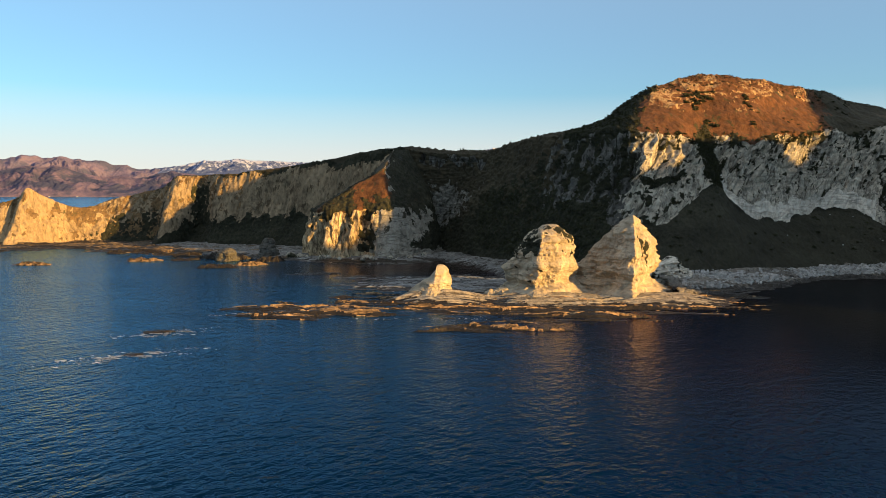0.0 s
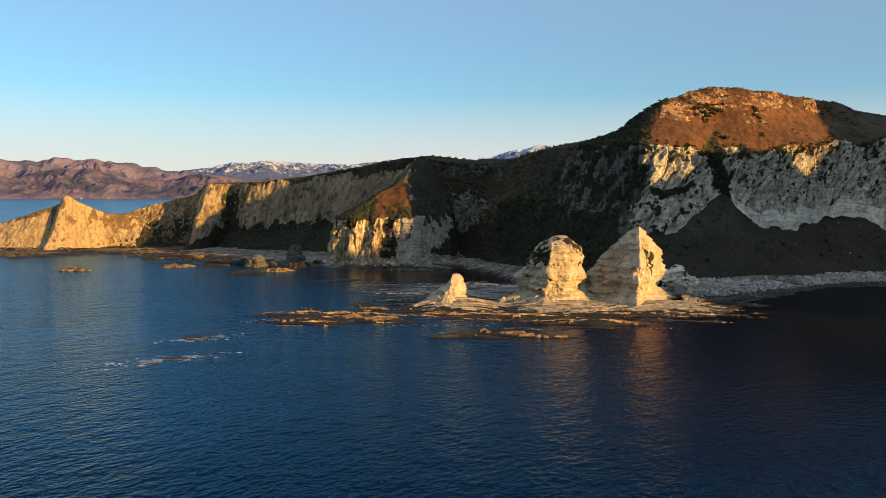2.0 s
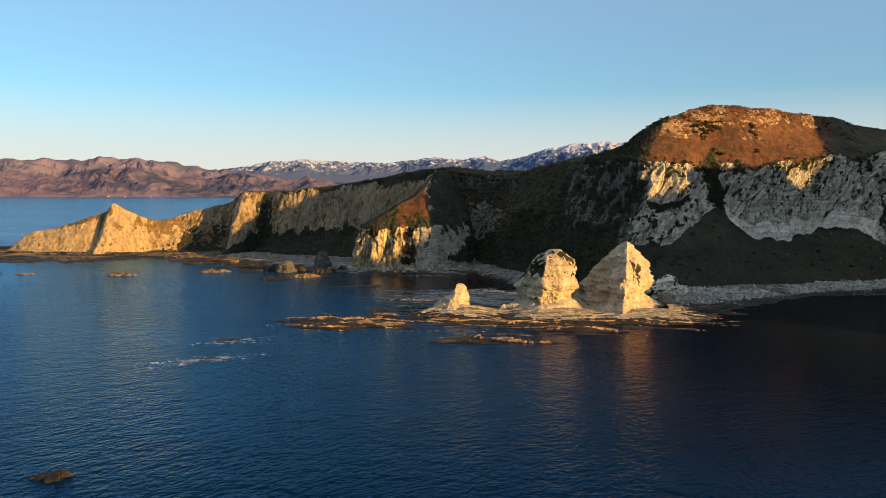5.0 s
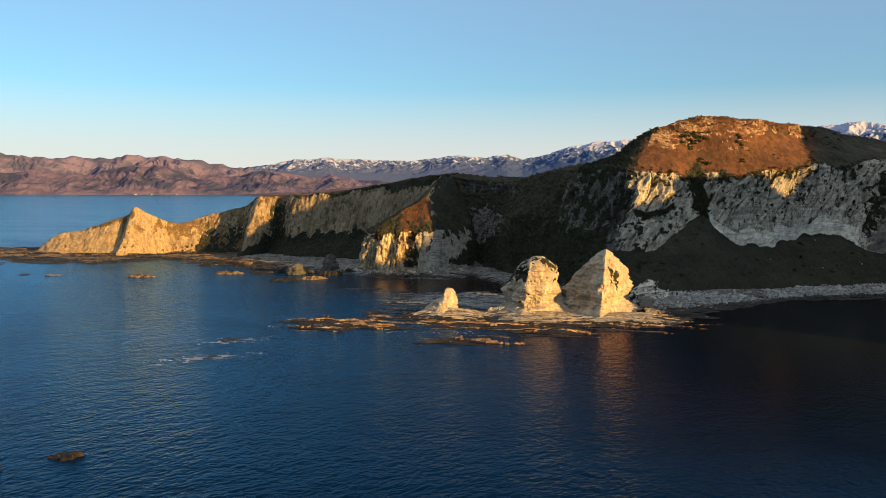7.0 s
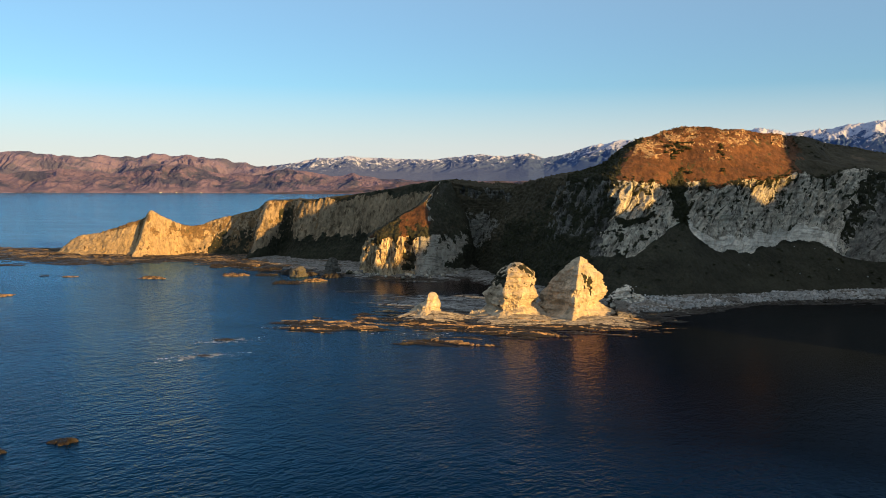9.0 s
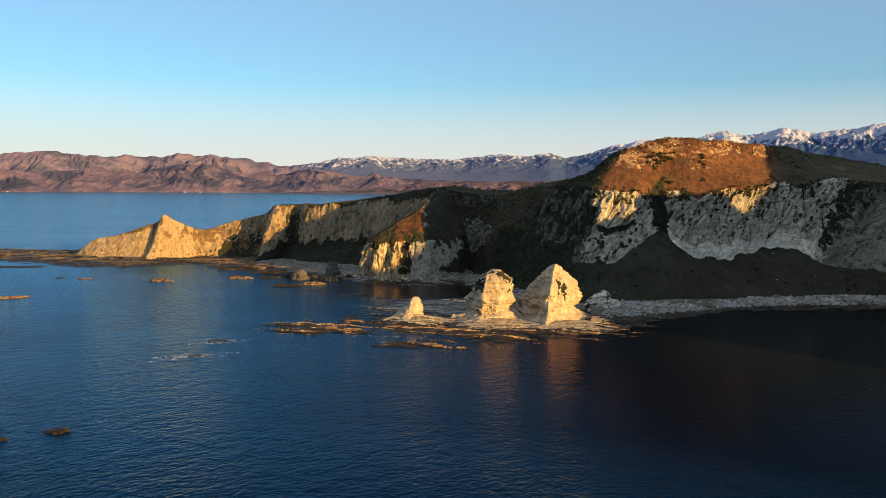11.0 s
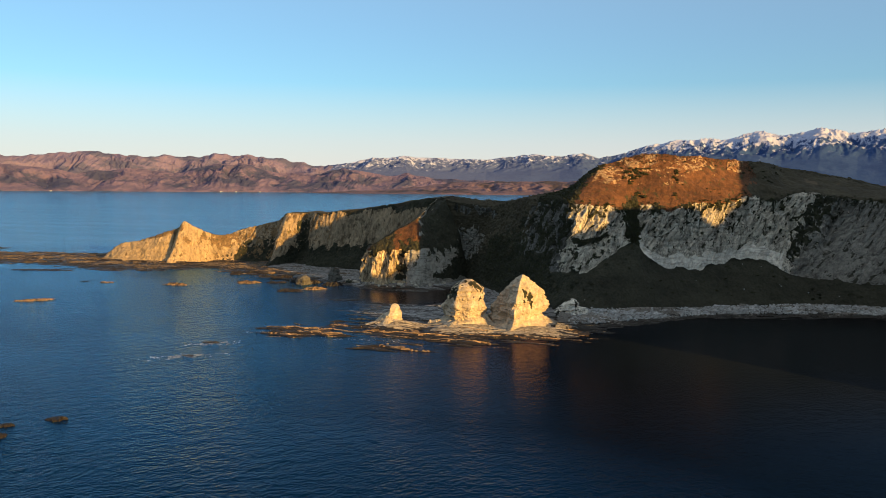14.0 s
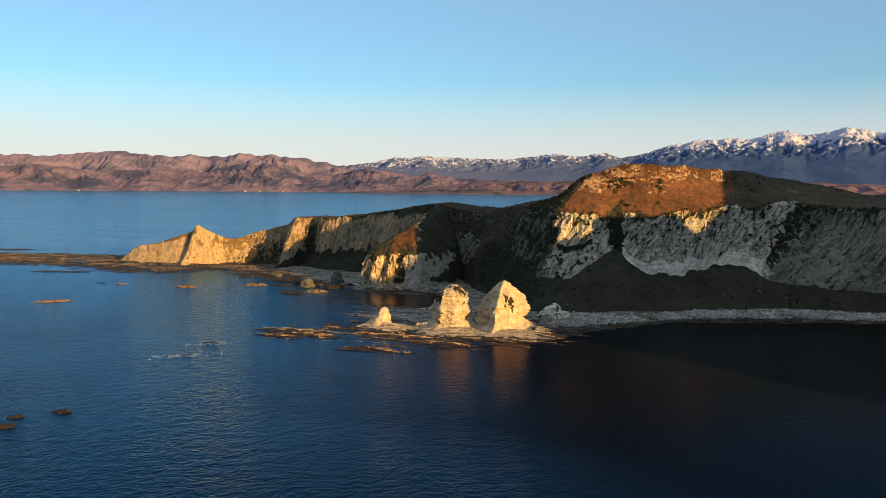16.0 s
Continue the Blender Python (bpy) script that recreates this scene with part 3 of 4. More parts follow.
hill_grid, hill_v, hill_t = land("hill", "high coastal hill of white limestone cliff, dry grass and scrub", "hill",
     [below(HILL_FOOT, -2, 2), HILL_FOOT, HILL_BASE, HILL_RIM, HILL_CREST, HILL_BACK, HILL_END], (4, 36, 104, 60, 10, 8), 0.31, 2.0, 3.0,
     [("scree_slope", TALUS, -9, 2.0, "dull brown grassed scree"), ("cliff_face", LIMESTONE, 2.0, 3.0, "pale fluted limestone"),
      ("grass_slope", DRY_GRASS, 3.0, 4.05, "dry orange-brown grass"), ("plateau", TURF, 4.05, 99, "dull green pasture"),
      ("scrub_face", SCRUB, 199, 200, "dark green scrub"), ("crag", CRAG_STONE, 199, 200, "pale weathered crag"),
      ("white_band", WHITE_STONE, 199, 200, "smooth white bedded limestone"), ("pasture", TURF, 199, 200, "olive turf and shadow-dulled grass"), ("grey_face", GREY_STONE, 199, 200, "smooth grey limestone slope"), ("dark_columns", COLUMNS, 199, 200, "dark fluted limestone columns")], 1.0, 0.5, 3, hill_bushy, hill_cover,
     lambda t, v: (0.45 + 0.55 * smooth(2.3, 2.5, v)) * (1 - 0.6 * smooth(0.15, 0.5, t - 12.25 - 0.9 * (v - 2.5))), hill_lumps)

# ---- the western cliffs ----
WEST_FOOT = [(-154, 342, 1.5), (-140, 343, 1.5), (-121.5, 344, 1.5), (-116, 335, 1.5), (-112, 321, 1.5), (-107, 327, 1.5), (-101, 337, 1.5), (-89, 325, 1.5), (-66, 318, 1.5), (-45, 308, 1.5), (-25, 299, 1.5), (-6, 292, 1.5)]
WEST_BASE = [(-153, 345, 6), (-139, 348, 7), (-120.5, 349.5, 8), (-115, 339, 6), (-111, 324, 3.5), (-106, 331, 6), (-99, 343, 8), (-88, 330, 8), (-65, 325, 10), (-43, 314, 10), (-24, 304, 12), (-7, 297, 14)]
WEST_RIM = [(-151, 351, 15), (-141, 356, 19), (-122.5, 358, 23.5), (-115.5, 352, 26.5), (-109.5, 345, 29), (-104, 346, 29), (-97, 348, 29.5), (-86, 338, 30), (-62, 331, 32.5), (-38, 321, 36), (-20, 312, 39), (-9, 306, 40)]
WEST_CREST = [(x + 3, y + 9, z + 0.5) for x, y, z in WEST_RIM]
WEST_BACK = [(x + 14, y + 40, z * 0.8) for x, y, z in WEST_RIM]
WEST_END = [(x + 20, y + 62, -2) for x, y, z in WEST_RIM]


def west_bushy(t, v, x, y, z):
    spot = fbm(x / 5, y / 5, z / 10, 4, 701)
    low = (1 - smooth(2.0, 2.25, v + 0.14 * spot)) * (smooth(4.9, 5.3, t) + 1 - smooth(2.7, 3.1, t))
    gap = (1 - smooth(0.35, 0.7, np.abs(t - 5.9 + 0.3 * (v - 2.5)) + 0.2 * spot)) * (1 - smooth(2.7, 2.95, v)) * 0.75
    side = (1 - smooth(0.3, 0.6, np.abs(t - 3.1) + 0.2 * spot)) * (1 - smooth(2.5, 2.75, v)) * 0.85
    left = smooth(0.05, 0.2, spot) * (1 - smooth(2.4, 2.8, t)) * (1 - smooth(2.3, 2.5, v)) * 0.8
    return np.clip(np.maximum.reduce([low, gap, side, left]) + 0.5 * clumpy(x, y, z), 0, 1)


def west_cover(t, v, x, y, z, which):
    spot = fbm(x / 7, y / 7, z / 9, 4, 711)
    leafy = west_bushy(t, v, x, y, z) > 0.5
    which = np.where(leafy & (v < 3), 0, which)
    dry = (which == 0) & (t < 3.0) & (v > 1.0) & (spot + 0.9 * clumpy(x, y, z) > 0.45)
    which = np.where(dry, 3, which)
    spot = spot + 0.9 * clumpy(x, y, z)
    tuft = (which == 1) & (v > 2.3) & (spot > 0.22 + 0.45 * (2.95 - v)) & (t < 7.4) & (np.abs(t - 4.0) > 0.25)
    brown = (which == 1) & (t < 3.75 + 0.3 * spot) & (v > 2.05) & (spot > -0.05 + 0.3 * (2.95 - v)) & (t < 3.45 + 0.3 * spot)
    which = np.where(tuft | brown, 3, which)
    brow = (which == 1) & (v > 2.99 - 0.17 * smooth(6.0, 10.8, t) + 0.05 * spot)
    return np.where(brow, 0, which)


land("western_cliffs", "pale limestone sea cliffs with flat turf top and scrub below", "cliff",
     [below(WEST_FOOT, -2, 2), WEST_FOOT, WEST_BASE, WEST_RIM, WEST_CREST, WEST_BACK, WEST_END], (4, 16, 56, 10, 10, 6), 0.42, 2.0, 3.0,
     [("scrub_slope", SCRUB, -9, 2.0, "dark green scrub"), ("cliff_face", BUFF_STONE, 2.0, 3.0, "buff fluted limestone"),
      ("plateau", TURF, 3.0, 99, "dull green turf"), ("grass_patch", BROWN_SCRUB, 199, 200, "dry brown grass")], 0.65, 0.4, 41, west_bushy, west_cover, bedding=0.12, tilt=0.12)

# ---- the spur ----
SPUR_FOOT = [(-47, 302, 1.5), (-45, 284, 1.5), (-41, 268, 1.5), (-29.5, 258.5, 1.5), (-22.5, 262, 1.5), (-15.5, 258.5, 1.5), (-9, 259, 1.5), (-3, 266, 1.5), (3, 278, 1.5), (6, 292, 1.5)]
SPUR_RIM = [(-42, 303, 16), (-41, 283, 16), (-36, 265, 16.5), (-25.5, 263, 17), (-19.5, 264.5, 17.5), (-13, 263.5, 17), (-8.5, 265, 17), (-5, 273, 17), (0, 283, 18), (1, 295, 22)]
SPUR_TOP = [(-16, 279, 30.4), (-27, 273, 23.5), (-34.5, 266.5, 18.6), (-27, 270, 23.2), (-20.5, 272.5, 27.4), (-15.4, 274, 30.9), (-14, 280, 30.4), (-11, 286, 32), (-9, 294, 36), (-8, 303, 39)]
SPUR_BACK = [(-14, 306, 38)] + [(x, y + 2, z - 1.5) for x, y, z in SPUR_TOP[1:5]] + [(-14, 306, 38)] * 5


def spur_bushy(t, v, x, y, z):
    spot = fbm(x / 3, y / 3, z / 5, 4, 721)
    rim = (1 - smooth(0.06, 0.26, np.abs(v - 2.04) + 0.35 * spot)) * 0.95
    shoulder = np.maximum((1 - smooth(2.2, 2.45, v + 0.35 * spot)) * (1 - smooth(4.6, 5.1, t)), 1 - smooth(3.0, 3.6, t + 0.4 * spot)) * smooth(1.95, 2.05, v) * smooth(1.9, 2.2, t) * 0.85
    cleft = (1 - smooth(0.2, 0.5, np.abs(t - 4.2) + 0.3 * spot)) * smooth(1.0, 1.1, v) * (1 - smooth(1.5, 1.8, v)) * 0.7
    east = smooth(9.2, 9.6, t + spot) * smooth(1.3, 1.5, v)
    west = (1 - smooth(0.8, 1.2, t)) * smooth(1.1, 1.3, v)
    corner = smooth(0.0, 0.12, (t - 6.3) * 0.42 - (v - 1.0) + 0.25 * spot) * smooth(6.3, 6.5, t)
    flank = smooth(5.4, 5.8, t + 0.5 * spot) * smooth(2.0, 2.2, v) * 0.8
    return np.clip(np.maximum.reduce([rim, shoulder, cleft, east, west, flank, corner]) + 0.45 * clumpy(x, y, z), 0, 1)


def spur_cover(t, v, x, y, z, which):
    which = np.where((v > 2.0) & (t > 5.25 + 0.5 * clumpy(x, y, z)) | (v > 2.97), 3, which)
    which = np.where((which == 0) & (t > 4.5 + 0.4 * clumpy(x, y, z)), 4, which)
    which = np.where((v > 2.0) & (t < 1.9), 3, which)
    pale = (v > 2.35) & (t > 5.2) & (t < 8.2) & (fbm(x / 3.5, y / 3.5, z / 3.5, 3, 725) + 0.3 * clumpy(x, y, z) > 0.15 - 0.3 * (v - 2.4) + 0.25 * smooth(6.4, 7.6, t))
    which = np.where(pale, 4, which)
    return np.where((spur_bushy(t, v, x, y, z) > 0.5) & (v > 1.1), 2, which)


land("spur", "rocky spur below the cliff brow with orange grass on top", "cliff",
     [below(SPUR_FOOT, -2, 2), SPUR_FOOT, SPUR_RIM, SPUR_TOP, SPUR_BACK], (4, 48, 38, 8), 0.38, 1.0, 2.0,
     [("cliff_face", SPUR_STONE, -9, 2.0, "yellow fluted limestone"), ("grass_patch", DRY_GRASS, 2.0, 99, "dry orange-brown grass"),
      ("scrub_patch", SCRUB, 199, 200, "dark green scrub"), ("turf_slope", TURF, 199, 200, "dull olive turf"), ("bedded_face", BEDDED_STONE, 199, 200, "pale grey bedded limestone")], 1.15, 0.4, 77, spur_bushy, spur_cover,
     lambda t, v: 1.35 - 1.05 * smooth(4.2, 4.8, t), bedding=0.2, tilt=0.03)

# ---- the far point ----
POINT_FOOT = [(-226, 342, 1), (-221, 334, 1), (-205, 329, 1), (-187, 329, 1), (-177.5, 328.8, 1), (-173, 324.5, 1), (-161, 331, 1), (-152, 340, 1), (-142, 342, 1)]
POINT_RIDGE = [(-217, 341, 7.5), (-213, 340, 9.5), (-200, 340, 12), (-184, 339, 17), (-175.5, 340, 19.8), (-170.5, 338, 23.8), (-165, 340, 20.5), (-154, 347, 15.5), (-140, 356, 17)]
POINT_BACK = [(x - 2, y + 16, -2) for x, y, z in POINT_RIDGE]


def point_bushy(t, v, x, y, z):
    spot = fbm(x / 3, y / 3, z / 4, 3, 735)
    rift = (1 - smooth(0.06, 0.2, np.abs(t - 4.05 + 0.35 * (v - 1.5)) + 0.12 * spot)) * smooth(1.2, 1.45, v)
    knob = 1 - smooth(0.7, 1.1, np.hypot((t - 5.05) / 0.2, (v - 1.86) / 0.09) + 0.5 * spot)
    patch = 1 - smooth(0.6, 1.0, np.hypot((t - 5.6) / 0.22, (v - 1.62) / 0.08) + 0.7 * spot)
    brow = smooth(1.86, 1.95, v + 0.12 * spot) * (1 - smooth(3.7, 4.2, t)) * smooth(1.2, 1.8, t)
    saddle = smooth(1.45, 1.7, v + 0.3 * spot) * smooth(6.2, 6.8, t + spot)
    return np.clip(np.maximum.reduce([rift, knob, patch, 0.8 * brow, 0.75 * saddle]) + 0.3 * clumpy(x, y, z), 0, 1)


def point_cover(t, v, x, y, z, which):
    spot = fbm(x / 5, y / 5, z / 6, 4, 731)
    spot = spot + 0.9 * clumpy(x, y, z)
    low = (v > 1.0) & (v < 1.5) & (t > 6.3) & (spot > 0.5)
    which = np.where(low | ((spot > 1.0) & (v > 1.1) & (v < 1.95)), 1, which)
    return np.where(point_bushy(t, v, x, y, z) > 0.5, 1, which)


land("rocky_point", "bare pale yellow limestone point with a pointed knob", "cliff",
     [below(POINT_FOOT, -2, 2), POINT_FOOT, POINT_RIDGE, POINT_BACK], (4, 56, 14), 0.42, 1.0, 2.6,
     [("cliff_face", YELLOW_STONE, -9, 99, "bare yellow limestone"), ("scrub_patch", BROWN_SCRUB, 199, 200, "dry brown tussock")], 0.4, 0.25, 91, point_bushy, point_cover, lambda t, v: 0.75, tilt=-0.05)

# ---- the headland to the south-east that shades the bay ----
def sunward(u, w, z):
    """A place by its distances across and along the sun's way."""
    return (0.82 * w + 0.572 * u, -0.572 * w + 0.82 * u, z)


SHADE_RIDGE = [(160, -1), (172, 18), (183, 43), (187, 50), (192, 50), (196, 44), (202, 44.5), (207, 50), (211, 54), (219, 55), (224, 61), (230, 62), (240, 61), (254, 59.5), (262, 52.8), (268, 57), (274.5, 63.5), (282.5, 72), (292, 85), (300, 88), (340, 74)]
land("eastern_headland", "steep dark headland closing the bay", "hill",
     [[sunward(u, 80 - z * 0.12, -2) for u, z in SHADE_RIDGE], [sunward(u, 92, max(z * 0.6, -1)) for u, z in SHADE_RIDGE],
      [sunward(u, 104, z) for u, z in SHADE_RIDGE], [sunward(u, 190, -2) for u, z in SHADE_RIDGE]], (14, 14, 12), 1.5, 0.2, 1.0,
     [("cliff_face", LIMESTONE, -9, 1.0, ""), ("grass_slope", DRY_GRASS, 1.0, 99, "")], 0.3, 0.4, 55)


# ---- sea stacks ----
def stack_rock(label, at, height, profile, mat, seed, rough, sharp, lean, turn, crown, name="sea_stack", group="sea stacks on the reef", skew=0.0, n_a=220, n_z=170):
    """An upright rock: profile gives (height share, reach left, right, front, back); sharp below 2 gives a plan with corners; crown is the share of scrub on top."""
    a = np.linspace(0, 2 * math.pi, n_a, endpoint=False)
    s = np.linspace(0, 1, n_z)
    left, right, front, behind = (np.interp(s, [p[0] for p in profile], [p[i] for p in profile])[:, None] for i in (1, 2, 3, 4))
    bend = a[None] + 0.07 * fbm(0 * s[:, None] + seed, 0, s[:, None] * height / 2.6, 3, seed + 27)
    ca, sa = np.cos(bend), np.sin(bend)
    k = 1 / (np.abs(ca) ** sharp + np.abs(sa) ** sharp) ** (1 / sharp)
    x = np.where(ca < 0, left, right) * k * ca
    y = np.where(sa < 0, front, behind) * k * sa
    y = y + skew * np.maximum(x, 0)
    z = np.repeat((s * (height + 1.5) - 1.5)[:, None], n_a, 1)
    x, y = x * math.cos(turn) - y * math.sin(turn), x * math.sin(turn) + y * math.cos(turn) + lean * s[:, None]
    wx, wy = x + at[0], y + at[1]
    dip = z - 0.12 * wx                                    # beds dip gently across the rock
    warp = 0.9 * fbm(wx / 6, wy / 6, z / 6, 2, seed + 2)
    push = 1.25 * (ridged(wx / 5, wy / 5, z / 6, 4, seed) - 0.62) + 0.75 * fbm(wx / 6, wy / 6, z / 5, 3, seed + 4)
    beds = fbm(wx / 25, wy / 25, (dip + warp) / 1.15, 3, seed + 7)
    notch = np.maximum(0, np.abs(grad_noise(wx / 30, wy / 30, (dip + warp) / 2.6, seed + 17)) - 0.35)
    push += 0.48 * beds - 0.8 * notch + 0.42 * (ridged(wx / 1.5, wy / 1.5, z / 1.2, 3, seed + 8) - 0.6) + 0.16 * fbm(wx / 0.7, wy / 0.7, z / 0.5, 2, seed + 9)
    push = push * rough * np.minimum(1, (left + right) / 8 + 0.1)
    x, y = x + push * ca, y + push * sa
    z = z + 0.3 * rough * fbm(wx / 3, wy / 3, z / 3, 2, seed + 3) * (s[:, None] > 0.05)
    x[-1], y[-1], z[-1] = x[-1].mean(), y[-1].mean(), z[-1].mean() + 0.05
    verts = np.stack([x + at[0], y + at[1], z], -1).reshape(-1, 3)
    faces = grid_faces(n_z, n_a, True)
    mid = verts[faces].mean(1)
    spot = fbm(mid[:, 0] / 2.2, mid[:, 1] / 2.2, mid[:, 2] / 3, 3, seed + 15) + 0.45 * clumpy(*(mid.T * 1.6))
    green = crown(mid[:, 0] - at[0], mid[:, 1] - at[1], mid[:, 2] / height, spot)
    root = thing(name, None, label, name.replace("_", " "), group)
    me = mesh_from("rock", verts, faces[~green], mat, False)
    part("rock", me, root)
    if green.any():
        tagged(part("scrub_patch", mesh_from("scrub_patch", verts, faces[green], SCRUB), root, "dark green scrub"), kind="stuff")
    return root


stack_rock("tall pointed pale limestone sea stack with a sharp vertical edge", (45.4, 173), 17.8,
           [(0, 19, 15.5, 20, 10), (0.06, 17.5, 13.5, 19, 9), (0.12, 15.4, 11.4, 17.0, 8), (0.165, 13.8, 8.8, 15.6, 7), (0.2, 12.9, 7.0, 14.0, 6.5), (0.25, 12.4, 5.7, 12.7, 6.2), (0.30, 11.8, 5.6, 12.2, 6.2), (0.36, 11.2, 6.2, 12, 6), (0.45, 10.4, 7.0, 11.6, 5.6),
            (0.52, 9.6, 7.3, 11, 5), (0.58, 8.9, 7.0, 9.9, 4.6), (0.66, 7.6, 6.4, 8.2, 4), (0.76, 5.6, 4.7, 6.2, 3.3), (0.84, 4.2, 3.4, 4.7, 2.8), (0.92, 2.4, 1.7, 2.6, 1.7), (0.97, 1.5, 0.8, 1.4, 1.0), (1, 0.6, 0.3, 0.5, 0.3)],
           STACK_STONE, 11, 1.1, 1.04, -6.0, -0.14, lambda x, y, h, n: (np.hypot(x - 2.0 - 2 * (0.62 - h), (h - 0.6) * 9) < 0.9 + 1.9 * n) & (y < 0), skew=0.75)
stack_rock("stout dome-topped pale limestone sea stack with a scrubby crown", (27.0, 171), 15.6,
           [(0, 17.5, 13.5, 17.5, 8), (0.05, 16.3, 12.6, 16.5, 8), (0.10, 14, 11.6, 15.0, 7), (0.155, 11.4, 10.0, 13.0, 6.5), (0.19, 9.7, 8.8, 11.2, 6), (0.24, 8.9, 7.9, 9.0, 6), (0.30, 8.5, 7.3, 8.8, 6), (0.38, 8.4, 7.0, 8.9, 6), (0.5, 8.3, 7.3, 8.7, 5.3), (0.56, 7.7, 6.9, 8.2, 5),
            (0.68, 6.6, 6.3, 7.6, 4.6), (0.8, 5.2, 5.7, 6.7, 4), (0.88, 4.1, 5.0, 5.4, 3.5), (0.95, 2.7, 3.6, 3.6, 2.4), (0.985, 1.7, 2.2, 2.2, 1.5), (1, 0.9, 1.2, 1.2, 0.8)],
           STACK_STONE, 23, 1.1, 1.3, -4.0, -0.3, lambda x, y, h, n: (h > 0.60 + 0.36 * smooth(-3.4, 0.4, x) - 0.45 * n) & (h < 0.99 + n))
stack_rock("small bright limestone stump on a stepped rock base", (3.6, 162), 7.4,
           [(0, 12, 13, 8.4, 5), (0.14, 10, 11.6, 7.6, 4.5), (0.2, 8.8, 9.6, 6.8, 4.5), (0.27, 7.6, 6.4, 5.8, 4), (0.33, 6.6, 3.9, 5.0, 3.4), (0.42, 5.2, 3.2, 4.4, 2.8), (0.5, 4.2, 3.1, 4.0, 2.5), (0.6, 3.0, 3.1, 3.5, 2.3), (0.7, 1.9, 3.0, 3.1, 2.0), (0.8, 1.0, 2.8, 2.8, 1.8), (0.9, 0.2, 2.4, 2.2, 1.4), (0.96, -0.2, 1.9, 1.5, 1.0), (1, -0.5, 1.3, 0.9, 0.6)],
           STACK_STONE, 37, 0.75, 1.4, -0.5, -0.15, lambda x, y, h, n: h > 9)
stack_rock("low weathered limestone outcrop at the foot of the scree", (60.5, 190), 7.4,
           [(0, 6.5, 6.6, 6.5, 6), (0.2, 6.0, 6.0, 5.6, 6), (0.4, 5.4, 5.0, 4.8, 5), (0.6, 4.6, 3.6, 3.8, 4), (0.78, 3.6, 2.2, 2.8, 3), (0.9, 2.4, 1.3, 1.8, 2.2), (1, 0.8, 0.6, 0.8, 0.8)],
           WHITE_STONE, 49, 1.9, 1.35, 0.5, 0.2, lambda x, y, h, n: (n > 0.3) & (h > 0.15), "rock_outcrop", "", 0, 160, 100)


# ---- wave-cut shelves ----
def shelf(name, label, x0, x1, y0, y1, step, height, mat, strike, seed, weed_to=0.25, kind="structure", amp=1.0, low=REEF, pitch=1.05):
    """A wave-cut shelf of tilted thin beds; height(x, y) gives its mean level, strike the way of its strata."""
    c, s = math.cos(strike), math.sin(strike)
    corners = np.array([(x, y) for x in (x0, x1) for y in (y0, y1)])
    ca, cb = corners @ (c, s), corners @ (-s, c)
    nx, ny = int(np.ptp(ca) / (step * 1.1)) + 1, int(np.ptp(cb) / (step * 0.75)) + 1
    along, across = np.meshgrid(np.linspace(ca.min(), ca.max(), nx), np.linspace(cb.min(), cb.max(), ny), indexing="ij")
    x, y = along * c - across * s, along * s + across * c
    wav = 2.4 * fbm(x / 19, y / 19, 0, 3, seed) + 0.35 * fbm(x / 4, y / 4, 0, 2, seed + 1)
    q = across + wav
    strip = fbm(along / 30, q / 2.1, 0, 3, seed + 3)
    coarse, fine = (q / (3.1 * pitch)) % 1.0, (q / pitch + 0.35 * fbm(along / 14, q / 3, 0, 2, seed + 8)) % 1.0
    broken = smooth(-0.3, 0.4, fbm(along / 26, np.floor(q / pitch) * 3.7, 0, 4, seed + 4))       # each bed is worn away in places
    z = height(x, y) + amp * (0.85 * strip + 0.55 * (coarse - 0.5) + 0.55 * broken * (fine - 0.35) + 0.5 * fbm(x / 9, y / 9, 0, 3, seed + 5)
                              + 0.10 * fbm(x / 1.1, y / 0.8, 0, 3, seed + 6))
    z = np.clip(z, -3, 4.5)
    verts = np.stack([x, y, z], -1).reshape(-1, 3)
    faces = grid_faces(nx, ny)
    fx, fy = verts[faces[:, 0], 0], verts[faces[:, 0], 1]
    keep = (z.reshape(-1)[faces].max(1) > -0.5) & (fx >= x0) & (fx <= x1) & (fy >= y0) & (fy <= y1)
    faces = faces[keep]
    mid = verts[faces].mean(1)
    weed = mid[:, 2] + 1.5 * ((fine * broken).reshape(-1)[faces].mean(1) - 0.35) < weed_to + 0.4 * fbm(mid[:, 0] / 5, mid[:, 1] / 3, 0, 3, seed + 11) + 0.45 * fbm(mid[:, 0] / 5, mid[:, 1] / 0.8, 0, 2, seed + 12)
    root = thing(name, None, label, "rock shelf", kind=kind)
    # ledges that the sea parts from one another are parts of their own, the crumbs stay together
    mark = np.where(keep.reshape(nx - 1, ny - 1), np.arange((nx - 1) * (ny - 1)).reshape(nx - 1, ny - 1) + 1, 0)
    for _ in range(2500):
        big = np.pad(mark, 1)
        near = np.maximum.reduce([big[:-2, 1:-1], big[2:, 1:-1], big[1:-1, :-2], big[1:-1, 2:], mark])
        near = np.where(mark > 0, near, 0)
        if (near == mark).all():
            break
        mark = near
    mark = mark.reshape(-1)[keep]
    found, count = np.unique(mark, return_counts=True)
    large = found[count > 60][np.argsort(-count[count > 60])][:24]
    for pick, pname in [(mark == one, "ledge") for one in large] + [(~np.isin(mark, large), "loose_rock")]:
        if pick.any():
            me = mesh_from(pname, verts, faces[pick], mat, False)
            me.materials.append(low)
            me.polygons.foreach_set("material_index", weed[pick].astype(np.int32))
            ob = part(pname, me, root)
            if pname == "loose_rock":
                tagged(ob, "small weedy rocks just awash", kind="stuff")
    return root


